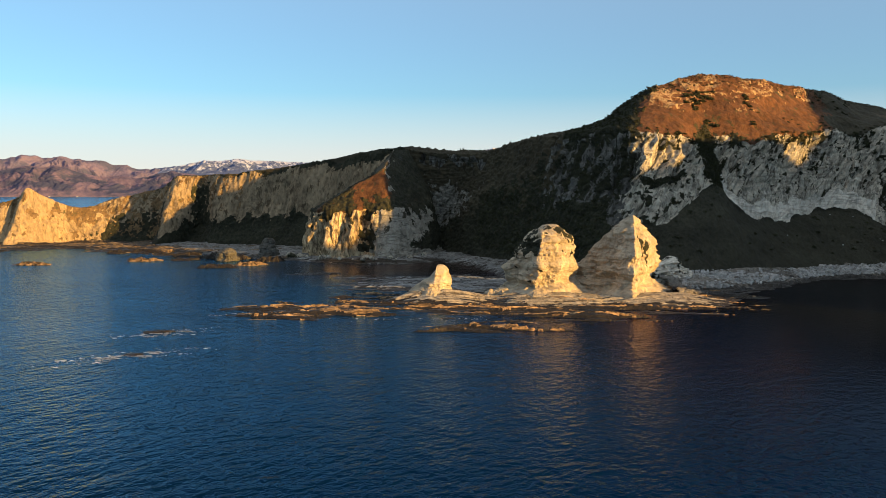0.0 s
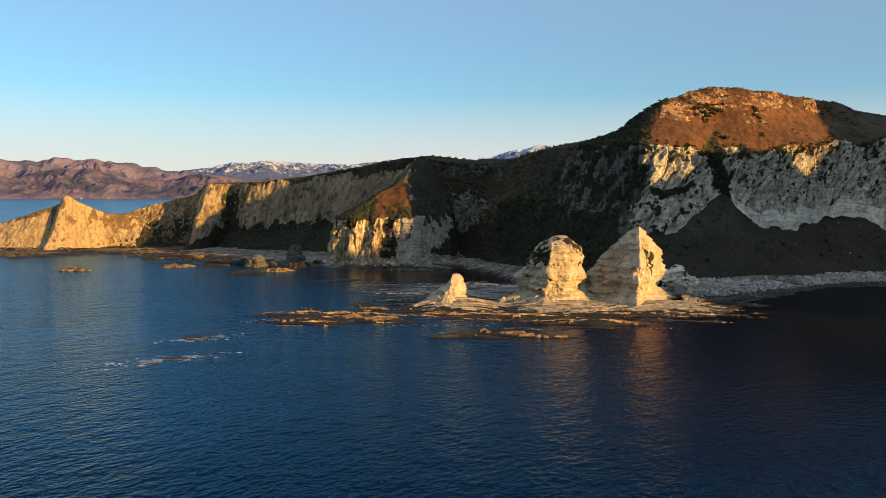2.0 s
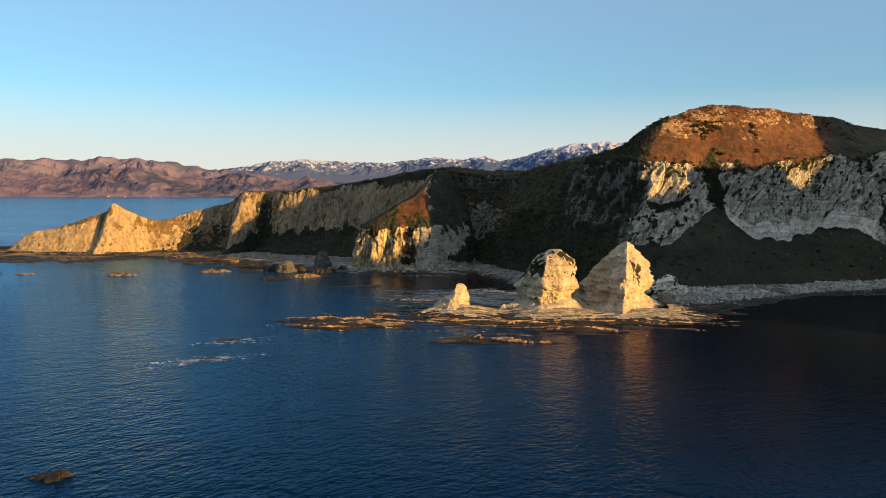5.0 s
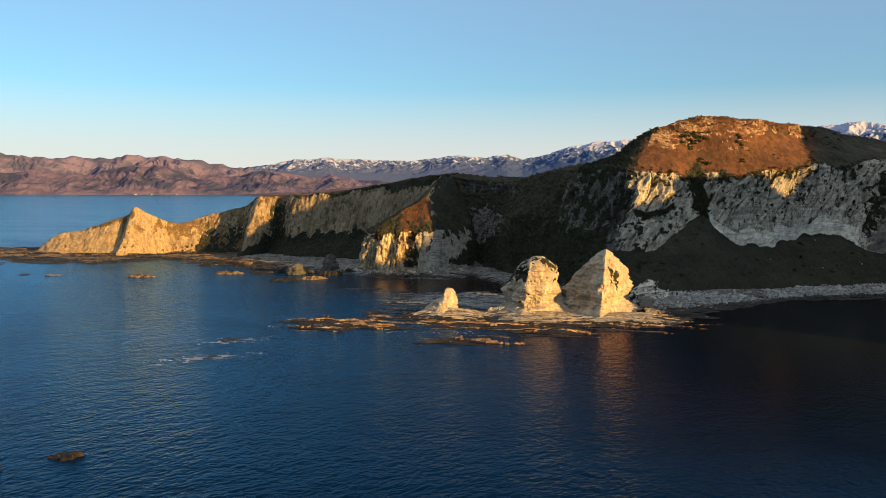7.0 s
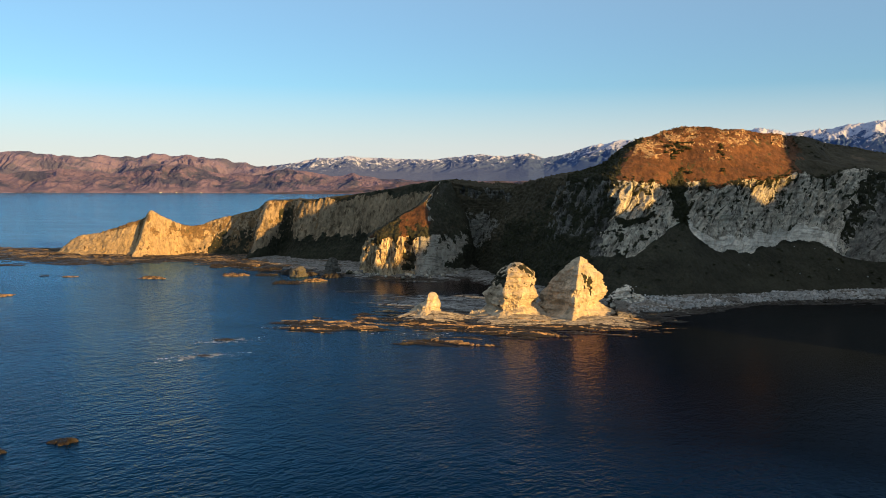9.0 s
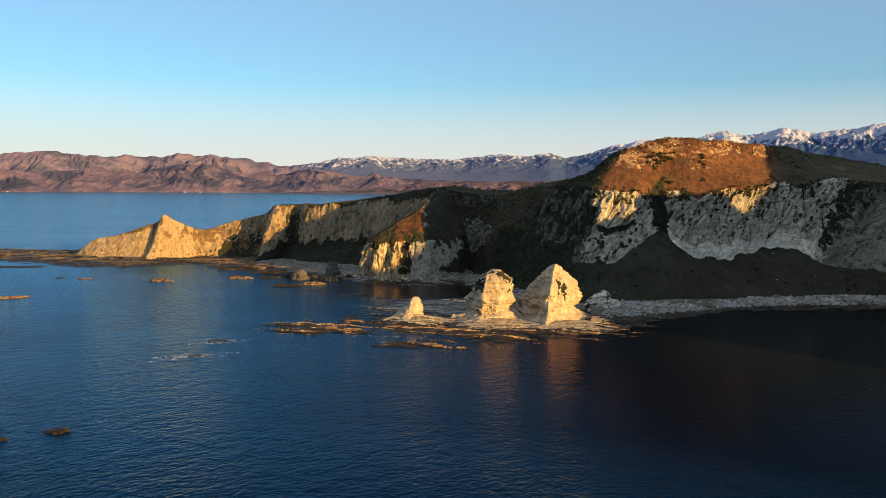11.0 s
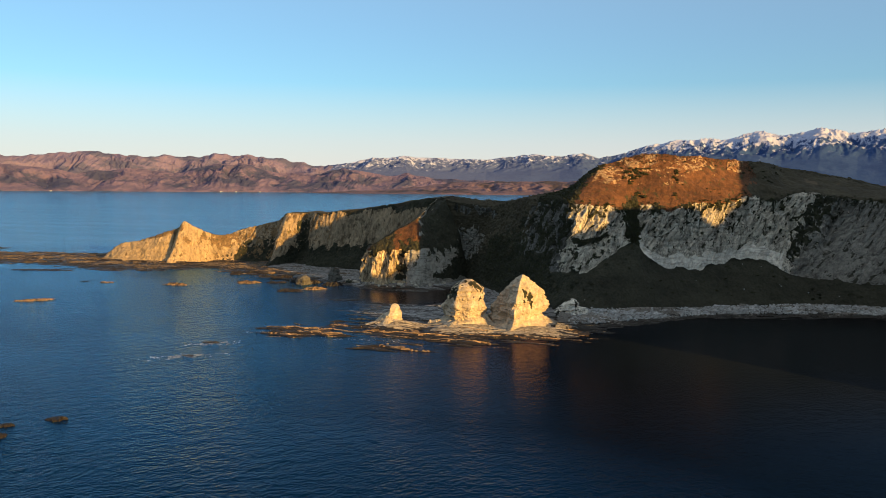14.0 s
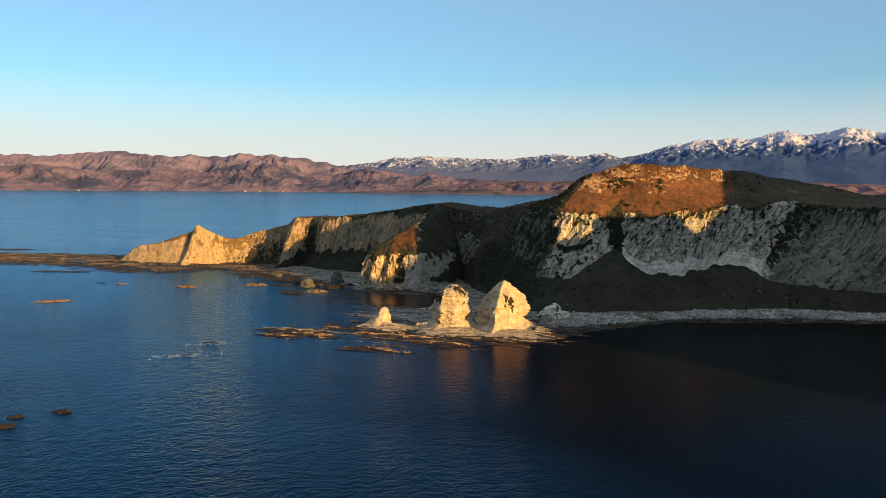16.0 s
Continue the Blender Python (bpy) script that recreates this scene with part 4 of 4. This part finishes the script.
def blob(x, y, cx, cy, rx, ry):
    return np.sqrt(((x - cx) / rx) ** 2 + ((y - cy) / ry) ** 2)


def reef_level(x, y):
    d = np.minimum.reduce([blob(x, y, 32, 158, 33, 23), blob(x, y, 6, 157, 28, 14), blob(x, y, 56, 175, 17, 19), blob(x, y, 12, 126, 13, 4.0) * 1.05, blob(x, y, 22, 140, 18, 7)])
    e = blob(x, y, -22, 143, 13, 7.5)
    return np.where(d < e, 0.20 - 0.62 * d ** 2, 0.50 - 0.7 * e ** 2)


def flat_level(x, y):
    return 0.45 - 0.55 * np.minimum(blob(x, y, 14, 190, 32, 20), 0.8 * blob(x, y, 22, 180, 18, 12)) ** 2


def apron_level(x, y):
    d = np.minimum.reduce([blob(x, y, 47, 161, 14, 9.5), blob(x, y, 28, 161, 13.5, 9.5), blob(x, y, 6, 160, 10, 5)])
    return 1.6 - 1.15 * d ** 1.8 + 0.7 * np.clip(1 - blob(x, y, 5, 159, 12, 6), 0, 1)


def inner_level(x, y):
    edge = np.interp(x, [-130, -105, -85, -60, -42, -30, -8, 4, 14, 22, 34, 48, 60], [345, 308, 290, 268, 256, 248, 246, 260, 242, 208, 188, 184, 182])
    return np.clip((y - edge) / 9, -2, 1.0) * 1.1


def west_level(x, y):
    edge = np.interp(x, [-400, -300, -240, -200, -165, -140, -110, -80, -60, -45], [300, 300, 305, 292, 288, 312, 296, 284, 270, 258])
    far = np.interp(x, [-400, -300, -235, -225], [352, 362, 372, 420])
    return np.minimum(np.clip((y - edge) / 14, -2, 1.0), np.clip((far - y) / 10, -2, 1)) * 0.8 - 0.1


shelf("reef", "brown weedy tilted reef shelf awash round the stacks", -42, 90, 112, 204, 0.35, reef_level, REEF_TAN, -0.06, 200, 0.58, pitch=1.2)
shelf("tidal_flat", "wet grey tidal flat drying between the stacks and the cove", -44, 52, 164, 222, 0.5, flat_level, WET_FLAT, -0.1, 350, 0.2, "structure", 0.5)
shelf("stack_apron", "pale worn rock apron under the stacks", -14, 72, 146, 184, 0.36, apron_level, APRON, -0.05, 230, 0.42, "structure", 0.55)
shelf("inner_shelf", "pale wet stepped shelf and beach round the little cove", -130, 66, 178, 336, 0.6, inner_level, PALE_SHELF, 0.14, 260, 0.5, "structure", 0.7, pitch=2.2)
shelf("western_shelf", "broad wave-cut shelf below the western cliffs", -400, -40, 262, 385, 0.75, west_level, SHELF_TAN, 0.1, 290, 0.75, pitch=3.0)


def beach_level(x, y):
    water = np.interp(x, [56, 66, 85, 105, 126, 180, 215], [160, 172, 187, 204, 213, 222, 214])
    return np.clip((y - water) / 8, -1.5, 3) * 1.0


shelf("boulder_beach", "narrow pale shingle beach under the scree", 56, 215, 158, 242, 0.6, beach_level, SHINGLE, 0.4, 320, 0.85)


# ---- distant mountains ----
def band(name, label, envelope, r0, r1, base, mat, seed, ridge, n_az=900, n_r=70, depth=0.5, octaves=6, gain=0.46, power=0.75, even=0.65, jag=False):
    """A range on an arc round the bay; envelope gives (bearing, height of the skyline)."""
    e = np.asarray(envelope)
    az = np.linspace(e[0, 0], e[-1, 0], n_az)
    r = np.linspace(r0, r1, n_r)
    A, R = np.meshgrid(az, r, indexing="ij")
    x, y = 40 + R * np.sin(np.radians(A)), -50 + R * np.cos(np.radians(A))
    rise = (R - r0) / (r1 - r0)
    top = np.interp(A, e[:, 0], e[:, 1])
    arc = np.radians(A) * 4500
    warp = 0.35 * fbm(arc / ridge, R / ridge, 0, 2, seed + 21)
    rd = ridged(arc / ridge + warp, R / (ridge * (1.1 if jag else 1.7)) + warp, 0, octaves, seed, gain)
    if jag:
        rd = 0.72 + (rd - 0.72) * smooth(0.4, 0.85, rise)
    body = rise ** power * (1 - depth + depth * 1.25 * (rd + (0.72 - rd) * even * rise ** 3) + 0.55 * depth * rise ** 3 * (0.8 - rd))
    z = base + (top - base) * np.clip(body, 0, 3)
    crest = z.max(1)
    rag = 0.10 * (ridged(az * 0.42, 0, 0, 6, seed + 4, 0.6) - 0.7) if jag else 0.11 * fbm(az * 0.9, 0, 0, 5, seed + 4, 0.55)
    want = np.interp(az, e[:, 0], e[:, 1]) * (1 + rag)
    ratio = np.convolve(np.pad((want - base) / np.maximum(crest - base, 1), 4, mode="edge"), np.ones(9) / 9, "valid")
    z = base + (z - base) * (1 + (ratio[:, None] - 1) * smooth(0.35, 0.85, rise))
    z[:, 0] = base - 3
    verts = np.stack([x, y, z], -1).reshape(-1, 3)
    ob = new(name, mesh_from(name, verts, grid_faces(n_az, n_r), mat))
    return tagged(ob, label, "mountains", kind="structure")


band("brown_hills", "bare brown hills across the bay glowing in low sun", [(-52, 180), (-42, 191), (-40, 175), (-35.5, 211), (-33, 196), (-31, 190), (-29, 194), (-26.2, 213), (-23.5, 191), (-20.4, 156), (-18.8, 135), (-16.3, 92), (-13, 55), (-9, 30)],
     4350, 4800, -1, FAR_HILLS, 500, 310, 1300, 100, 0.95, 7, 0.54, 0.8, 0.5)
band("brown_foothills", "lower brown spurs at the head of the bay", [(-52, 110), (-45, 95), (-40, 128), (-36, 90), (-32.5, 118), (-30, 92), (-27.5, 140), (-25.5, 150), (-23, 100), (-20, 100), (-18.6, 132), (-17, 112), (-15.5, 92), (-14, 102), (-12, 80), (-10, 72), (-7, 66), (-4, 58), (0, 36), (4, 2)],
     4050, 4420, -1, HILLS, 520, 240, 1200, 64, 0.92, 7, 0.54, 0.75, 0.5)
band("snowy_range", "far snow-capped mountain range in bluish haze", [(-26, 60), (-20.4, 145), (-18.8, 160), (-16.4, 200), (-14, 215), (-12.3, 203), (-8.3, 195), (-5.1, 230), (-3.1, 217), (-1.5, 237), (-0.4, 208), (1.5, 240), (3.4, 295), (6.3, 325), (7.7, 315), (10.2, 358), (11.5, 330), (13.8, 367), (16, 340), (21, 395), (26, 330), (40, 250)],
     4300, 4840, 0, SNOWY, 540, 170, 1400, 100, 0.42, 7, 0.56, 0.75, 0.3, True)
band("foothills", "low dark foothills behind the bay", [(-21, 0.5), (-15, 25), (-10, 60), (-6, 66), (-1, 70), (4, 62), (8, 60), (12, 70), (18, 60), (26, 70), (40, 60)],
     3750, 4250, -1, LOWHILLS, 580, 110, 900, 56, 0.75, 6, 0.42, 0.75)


# ---- buildings on the far shore ----
WALL_PAINT = earth("pale painted wall", (0.46, 0.45, 0.46), (0.38, 0.37, 0.38), (0.34, 0.33, 0.33), 0.7, 0.05, relief=0.02)
ROOF_IRON = earth("grey roofing iron", (0.30, 0.29, 0.30), (0.22, 0.21, 0.22), (0.2, 0.19, 0.19), 0.7, 0.05, relief=0.02)


def far_building(bearing, reach, width, depth, height):
    """A long gabled house: four walls and a pitched roof with eaves."""
    a = math.radians(bearing)
    at = np.array([40 + reach * math.sin(a), -50 + reach * math.cos(a), -1.0])
    c, s_ = math.cos(a), -math.sin(a)
    house = thing("far_building", None, "small white gabled building by the far shore", "building", "buildings on the far shore")

    def placed(v):
        v = np.asarray(v, float)
        return np.stack([at[0] + v[:, 0] * c - v[:, 1] * s_, at[1] + v[:, 0] * s_ + v[:, 1] * c, at[2] + v[:, 2]], -1)

    w, d, h = width / 2, depth / 2, height
    wall = [(-w, -d, 0), (w, -d, 0), (w, d, 0), (-w, d, 0), (-w, -d, h), (w, -d, h), (w, d, h), (-w, d, h)]
    part("wall", mesh_from("wall", placed(wall), [(0, 1, 5, 4), (1, 2, 6, 5), (2, 3, 7, 6), (3, 0, 4, 7)], WALL_PAINT, False), house)
    e, top = 0.8, h + depth * 0.28
    roof = [(-w - e, -d - e, h - 0.2), (w + e, -d - e, h - 0.2), (w + e, 0, top), (-w - e, 0, top), (w + e, d + e, h - 0.2), (-w - e, d + e, h - 0.2)]
    part("roof", mesh_from("roof", placed(roof), [(0, 1, 2, 3), (3, 2, 4, 5)], ROOF_IRON, False), house, "grey iron roof")


for bearing, width in ((-37.6, 9), (-26.9, 11), (-25.9, 8), (-24.3, 8), (-19.2, 9)):
    far_building(bearing, 4044, width, 7, 3.4)


# ---- shrubs, boulders, loose rocks and foam ----
LEAF = earth("dark shrub leaves", (0.042, 0.046, 0.020), (0.018, 0.021, 0.009), (0.062, 0.053, 0.023), 0.62, 0.8, 0.3, 2.0, 0.1, 1.0)


def clump(rng, leaves, size, flat=0.8):
    """A tuft of leaf blades on a lumpy dome: corners and faces."""
    d = rng.normal(size=(leaves, 3))
    d[:, 2] = np.abs(d[:, 2])
    d /= np.linalg.norm(d, axis=1, keepdims=True)
    c = d * size * rng.uniform(0.45, 1.0, (leaves, 1)) * (1, 1, flat)
    u = rng.normal(size=(leaves, 3))
    w = np.cross(u, d + 0.4 * rng.normal(size=(leaves, 3)))
    u, w = (a / np.linalg.norm(a, axis=1, keepdims=True) * size * 0.30 for a in (u, w))
    v = np.stack([c - u, c + w, c + u, c - w], 1).reshape(-1, 3)
    return v, np.arange(leaves * 4).reshape(-1, 4)


rng = np.random.default_rng(5)
SHRUBS = []
for k in range(4):
    v, f = clump(rng, 90, 1.0)
    SHRUBS.append(mesh_from("shrub", v, f, LEAF, False))
gx, gv, gt = hill_grid.reshape(-1, 3), hill_v.reshape(-1), hill_t.reshape(-1)


def scatter(pick, count, low, high, group):
    at = np.flatnonzero(pick)
    for i in rng.choice(at, count, replace=False):
        ob = new("shrub", SHRUBS[rng.integers(4)])
        r = rng.uniform(low, high)
        ob.matrix_world = Matrix.LocRotScale(gx[i] - (0, 0, 0.25 * r), Euler((0, 0, rng.uniform(0, 6.3))), (r * rng.uniform(0.8, 1.4), r, r * rng.uniform(0.6, 1.0)))
        tagged(ob, "low dark green coastal shrub on the dry grass slope", "shrub", group)


spotty = fbm(gx[:, 0] / 7, gx[:, 1] / 7, gx[:, 2] / 7, 3, 811)
scatter((gv > 3.15) & (gv < 3.75) & (gt > 6.3) & (gt < 8.2) & (spotty > 0.12), 60, 0.5, 1.2, "shrubs on the hill slope")
scatter((gv > 3.1) & (gv < 3.9) & (gt > 5.5) & (gt < 11.5) & (spotty > 0.22), 70, 0.25, 0.7, "shrubs on the hill slope")
scatter((gv > 2.98) & (gv < 3.06) & (gt > 5.2) & (gt < 14), 110, 0.3, 0.8, "shrubs along the cliff rim")
scatter((gv > 1.2) & (gv < 1.95) & (gt > 5.6) & (gt < 14), 60, 0.25, 0.8, "shrubs on the scree")


def joined_clumps(name, label, pick, count, low, high, leaves):
    at = np.flatnonzero(pick)
    vs, fs, n = [], [], 0
    for i in rng.choice(at, count, replace=False):
        v, f = clump(rng, leaves, rng.uniform(low, high))
        vs.append(v + gx[i])
        fs.append(f + n)
        n += len(v)
    return tagged(new(name, mesh_from(name, np.concatenate(vs), np.concatenate(fs), LEAF, False)), label, "scrub", kind="stuff")


leafy_here = (hill_bushy(gt, gv, gx[:, 0], gx[:, 1], gx[:, 2]) > 0.55) & ~((gt < 3.5) & (gv > 1.85 + 0.25 * gt)) & ~((gt < 1.9) & (gv > 1.2))
joined_clumps("scrub", "dense dark coastal scrub covering the shaded hillside", leafy_here & (gv > 1.2) & (gv < 4.1), 4400, 0.25, 0.72, 14)
joined_clumps("cliff_scrub", "small shrubs rooted in the fissures of the cliff", leafy_here & (gv > 1.95) & (gv < 3.1) & (gt > 5.3), 600, 0.25, 0.55, 12)
joined_clumps("crest_tussock", "short tussock grass along the hill crest", (gv > 3.85) & (gv < 4.1) & (gt > 0.3) & (gt < 14), 1200, 0.2, 0.5, 8)


def stone_mesh(name, seed, mat, squash=0.75):
    bm = bmesh.new()
    bmesh.ops.create_icosphere(bm, subdivisions=2, radius=1.0)
    p = np.array([v.co[:] for v in bm.verts])
    r = 1 + 0.34 * fbm(p[:, 0] * 1.1, p[:, 1] * 1.1, p[:, 2] * 1.1 + seed * 7.3, 3, seed)
    for v, k in zip(bm.verts, r):
        v.co = Vector((v.co.x * k, v.co.y * k, v.co.z * k * squash))
    me = bpy.data.meshes.new(name)
    bm.to_mesh(me)
    bm.free()
    me.materials.append(mat)
    return me


STONES = [stone_mesh("boulder", 900 + k, BOULDER) for k in range(5)]


def beach_spot(low, high):
    x = rng.uniform(60, 205)
    water = np.interp(x, [56, 66, 85, 105, 126, 180, 215], [163, 174, 188, 205, 214, 223, 215])
    foot = np.interp(x, [56, 66, 78, 89, 101, 115, 131, 147, 165, 186, 210], [190, 195, 200, 206, 214, 222, 228, 232, 234, 235, 229])
    y = water + (foot - water) * rng.uniform(low, high)
    return x, y, float(np.clip((y - water + 2) / 8, 0, 3))


for k in range(230):
    x, y, z = beach_spot(0.35, 1.05)
    r = 0.35 + 0.9 * rng.random() ** 3
    ob = new("boulder", STONES[rng.integers(5)])
    ob.matrix_world = Matrix.LocRotScale((x, y, z + 0.12 * r), Euler(rng.uniform(-0.4, 0.4, 3) + (0, 0, rng.uniform(0, 6))), (r * rng.uniform(0.9, 1.5), r, r))
    tagged(ob, "pale rounded limestone boulder on the shingle beach", "boulder", "boulders along the beach")
at = np.flatnonzero((gv > 1.25) & (gv < 1.95) & (gt > 5.8) & (gt < 13) & (spotty > 0.0))
for i in rng.choice(at, 9, replace=False):
    r = 0.15 + 0.3 * rng.random() ** 2
    ob = new("scree_rock", STONES[rng.integers(5)])
    ob.matrix_world = Matrix.LocRotScale(gx[i] + (0, 0, 0.1 * r), Euler(rng.uniform(-0.4, 0.4, 3) + (0, 0, rng.uniform(0, 6))), (r * rng.uniform(0.9, 1.5), r, r))
    tagged(ob, "pale limestone rock fallen on the grassed scree", "rock", "rocks on the scree")
BLOCKS = [stone_mesh("fallen_block", 950 + k, LIMESTONE, 0.8) for k in range(4)]
for k in range(38):
    f = rng.uniform(1.2, 7.5)
    i = int(f)
    x, y = (np.array(SPUR_FOOT[i][:2]) * (1 - f + i) + np.array(SPUR_FOOT[i + 1][:2]) * (f - i))
    r = 0.35 + 1.1 * rng.random() ** 3
    ob = new("fallen_block", BLOCKS[rng.integers(4)])
    ob.matrix_world = Matrix.LocRotScale((x + rng.uniform(-7, 3), y - rng.uniform(0, 9), 1.0 + 0.2 * r), Euler(rng.uniform(-0.5, 0.5, 3) + (0, 0, rng.uniform(0, 6))), (r * rng.uniform(0.9, 1.6), r, r))
    tagged(ob, "grey fallen limestone block below the spur", "rock", "fallen blocks below the spur")
vs, fs, n = [], [], 0
cube_v = np.array([(a, b, c) for a in (-1, 1) for b in (-1, 1) for c in (-1, 1)], float)
cube_f = np.array([(0, 1, 3, 2), (4, 6, 7, 5), (0, 4, 5, 1), (2, 3, 7, 6), (0, 2, 6, 4), (1, 5, 7, 3)])
for k in range(5200):
    x, y, z = beach_spot(0.2, 1.1)
    r = 0.12 + 0.35 * rng.random() ** 2
    turn = np.array(Euler(rng.uniform(0, 6, 3)).to_matrix())
    v = (cube_v * rng.uniform(0.6, 1.1, (8, 1)) * r) @ turn.T
    vs.append(v + (x, y, z + 0.05))
    fs.append(cube_f + n)
    n += 8
tagged(new("shingle", mesh_from("shingle", np.concatenate(vs), np.concatenate(fs), BOULDER, False)), "pale grey shingle and cobbles", "shingle", kind="stuff")


def reef_rock(at, lx, ly, h, turn, seed, label, mat):
    """A low bedded rock awash: a lumpy mound with stepped strata."""
    n_r, n_a = 30, 96
    r, a = np.meshgrid(np.linspace(0, 1.15, n_r), np.linspace(0, 2 * math.pi, n_a, endpoint=False), indexing="ij")
    edge = 1 + 0.5 * fbm(np.cos(a) * 1.5, np.sin(a) * 1.5, seed * 3.1, 4, seed)
    x, y = r * edge * np.cos(a) * lx / 2, r * edge * np.sin(a) * ly / 2
    z = h * (0.62 - 0.85 * r ** 3) + h * 0.5 * fbm(x / 2.6, y / 1.5, seed, 4, seed + 1) + 0.3 * h * x / lx
    q = 0.35 * x + y + 0.5 * fbm(x / 3, y / 3, seed, 2, seed + 2)
    pitch = max(0.55, ly / 4.5)
    z = z + 0.30 * h * ((q / pitch + 0.5 * fbm(x / 2, y / 2, seed, 2, seed + 4)) % 1.0 - 0.5) + 0.16 * h * fbm(x / 1.2, y / 0.7, seed, 3, seed + 3)
    z = np.where(r < 1.02, z, -1.0)
    c, s = math.cos(turn), math.sin(turn)
    verts = np.stack([at[0] + x * c - y * s, at[1] + x * s + y * c, z], -1).reshape(-1, 3)
    ob = new("reef_rock", mesh_from("reef_rock", verts, grid_faces(n_r, n_a, True), mat, False))
    return tagged(ob, label, "rock", "low rocks awash")


PALE = "low pale limestone ledge at the foot of a stack"
GOLD, WET = "low bedded tawny rock standing clear of the sea", "low dark weedy rock awash in the sea"
OUTER_ROCKS = [(-147, 181, 16, 5, 0.7, 0.6, 1), (-155, 239, 6, 3, 0.5, 0.1, 1), (-167, 240, 4, 2.5, 0.3, 0.2, 0), (-120, 239.5, 10, 5, 1.1, 0.15, 1), (-346, 385, 30, 10, 0.6, 0.4, 0), (-219, 276, 34, 6, 0.5, 0.2, 0), (-185, 285, 16, 5, 0.5, 0.2, 0), (-113, 286, 7, 5, 1.0, 0.7, 0)]
COVE_ROCKS = [(16.5, 166.5, 7.5, 3.6, 2.3, -0.05, 2), (-106, 291, 13, 6, 1.2, 0.1, 0), (-97, 293, 5, 4, 1.3, 0.3, 1), (-92, 255, 11, 5, 1.3, 0.2, 1), (-80, 258, 8, 4, 0.8, 0.2, 0), (-62, 233, 11, 6, 0.9, 0.2, 0), (-55, 241, 9, 5, 1.3, 0.5, 1), (-70, 264, 8, 6, 2.0, 0.2, 0), (-62, 262, 6, 5, 1.3, 0.5, 0), (-31, 214, 14, 5, 0.4, 0.2, 0), (-17, 208, 6, 3, 0.35, 0.1, 0), (-84, 280, 6, 4, 1.2, 0.3, 0), (-50, 256, 8, 5, 1.6, 0.4, 0)]
NEAR_ROCKS = [(-32.8, 44.5, 4.0, 2.8, 0.8, 0.1, 0), (-36, 32.5, 4.2, 3.0, 0.8, 0.4, 0), (-39.5, 38.6, 4.0, 2.4, 0.6, 0.3, 0), (-41, 122, 5, 2.4, 0.3, 0.3, 0), (-38, 104, 3, 1.6, 0.25, 0.2, 0)]
for k, (x, y, lx, ly, h, turn, dry) in enumerate(OUTER_ROCKS + COVE_ROCKS + NEAR_ROCKS):
    if 225 < y < 300 and x > -130:
        lx, ly, h = lx * 1.1, ly * 1.1, h * (0.95 if dry else 1.3)
    reef_rock((x, y), lx, ly, h, turn, 1000 + k, PALE if dry > 1 else GOLD if dry else WET, STACK_STONE if dry > 1 else TAN_ROCK if dry else REEF)
for k in range(18):
    x = rng.uniform(-108, -46)
    y = np.interp(x, [-110, -80, -60, -45], [292, 281, 266, 256]) - rng.uniform(0, 12)
    reef_rock((x, y), rng.uniform(3, 8), rng.uniform(2, 3.4), rng.uniform(0.4, 1.0), rng.uniform(-0.2, 0.5), 1100 + k, WET, REEF)
stack_rock("upright weathered rock pinnacle beside the spur", (-54, 269), 6.8, [(0, 4.6, 4.8, 4.5, 4), (0.3, 3.4, 3.6, 3.4, 3), (0.6, 2.8, 3.0, 2.6, 2.2), (0.85, 2.2, 2.5, 2.0, 1.8), (1, 0.9, 1.6, 1.0, 0.9)],
           SHADED_STONE, 69, 0.9, 1.3, 0.0, 0.0, lambda x, y, h, n: h > 9, "rock_pinnacle", "", 0, 120, 90)
stack_rock("squat grey limestone block standing in the shallows", (-65, 257), 4.2, [(0, 4.4, 4.4, 4, 3), (0.3, 4.0, 4.0, 3.6, 2.6), (0.65, 3.2, 3.6, 3.0, 2.2), (0.9, 2.0, 2.8, 2.2, 1.6), (1, 1.0, 1.6, 1.2, 0.8)],
           SHADED_STONE, 67, 0.9, 1.3, 0.0, 0.3, lambda x, y, h, n: h > 9, "rock_block", "", 0, 120, 90)

m, n_, l_, b_ = material("sea foam", 0.6)
l_.new(ramp(n_, l_, noise_node(n_, l_, 2.0), [(0.3, grey(0.4)), (0.6, grey(0.6))]), b_.inputs["Base Color"])
FOAM = m
vs, fs, n = [], [], 0
for cx, cy, lx, ly, turn, count in ((-39, 121, 8, 3.5, 0.5, 1100), (-38, 103, 10, 3.0, 0.6, 1300), (-33, 141, 6, 3, 0.8, 90), (0, 136, 16, 3, 0.1, 200)):
    for k in range(count):
        p, q = rng.normal() * lx / 2.4, rng.normal() * ly / 2.4
        x, y = cx + p * math.cos(turn) - q * math.sin(turn), cy + p * math.sin(turn) + q * math.cos(turn)
        thick = float(fbm(np.array(x / 2.6), np.array(y / 1.4), 0.0, 3, 957))
        if thick < 0.02:
            continue
        r = (0.03 + 0.17 * rng.random() ** 3) * (0.6 + 1.3 * thick)
        a = np.linspace(0, 2 * math.pi, 8, endpoint=False)
        rr = r * rng.uniform(0.5, 1.2, 8)
        vs.append(np.stack([x + 2.0 * rr * np.cos(a), y + rr * np.sin(a), np.full(8, 0.03)], -1))
        fs.append(np.arange(8) + n)
        n += 8
tagged(new("sea_foam", mesh_from("sea_foam", np.concatenate(vs), np.stack(fs), FOAM, False)), "thin white foam flecks round awash rocks", "foam", kind="stuff")
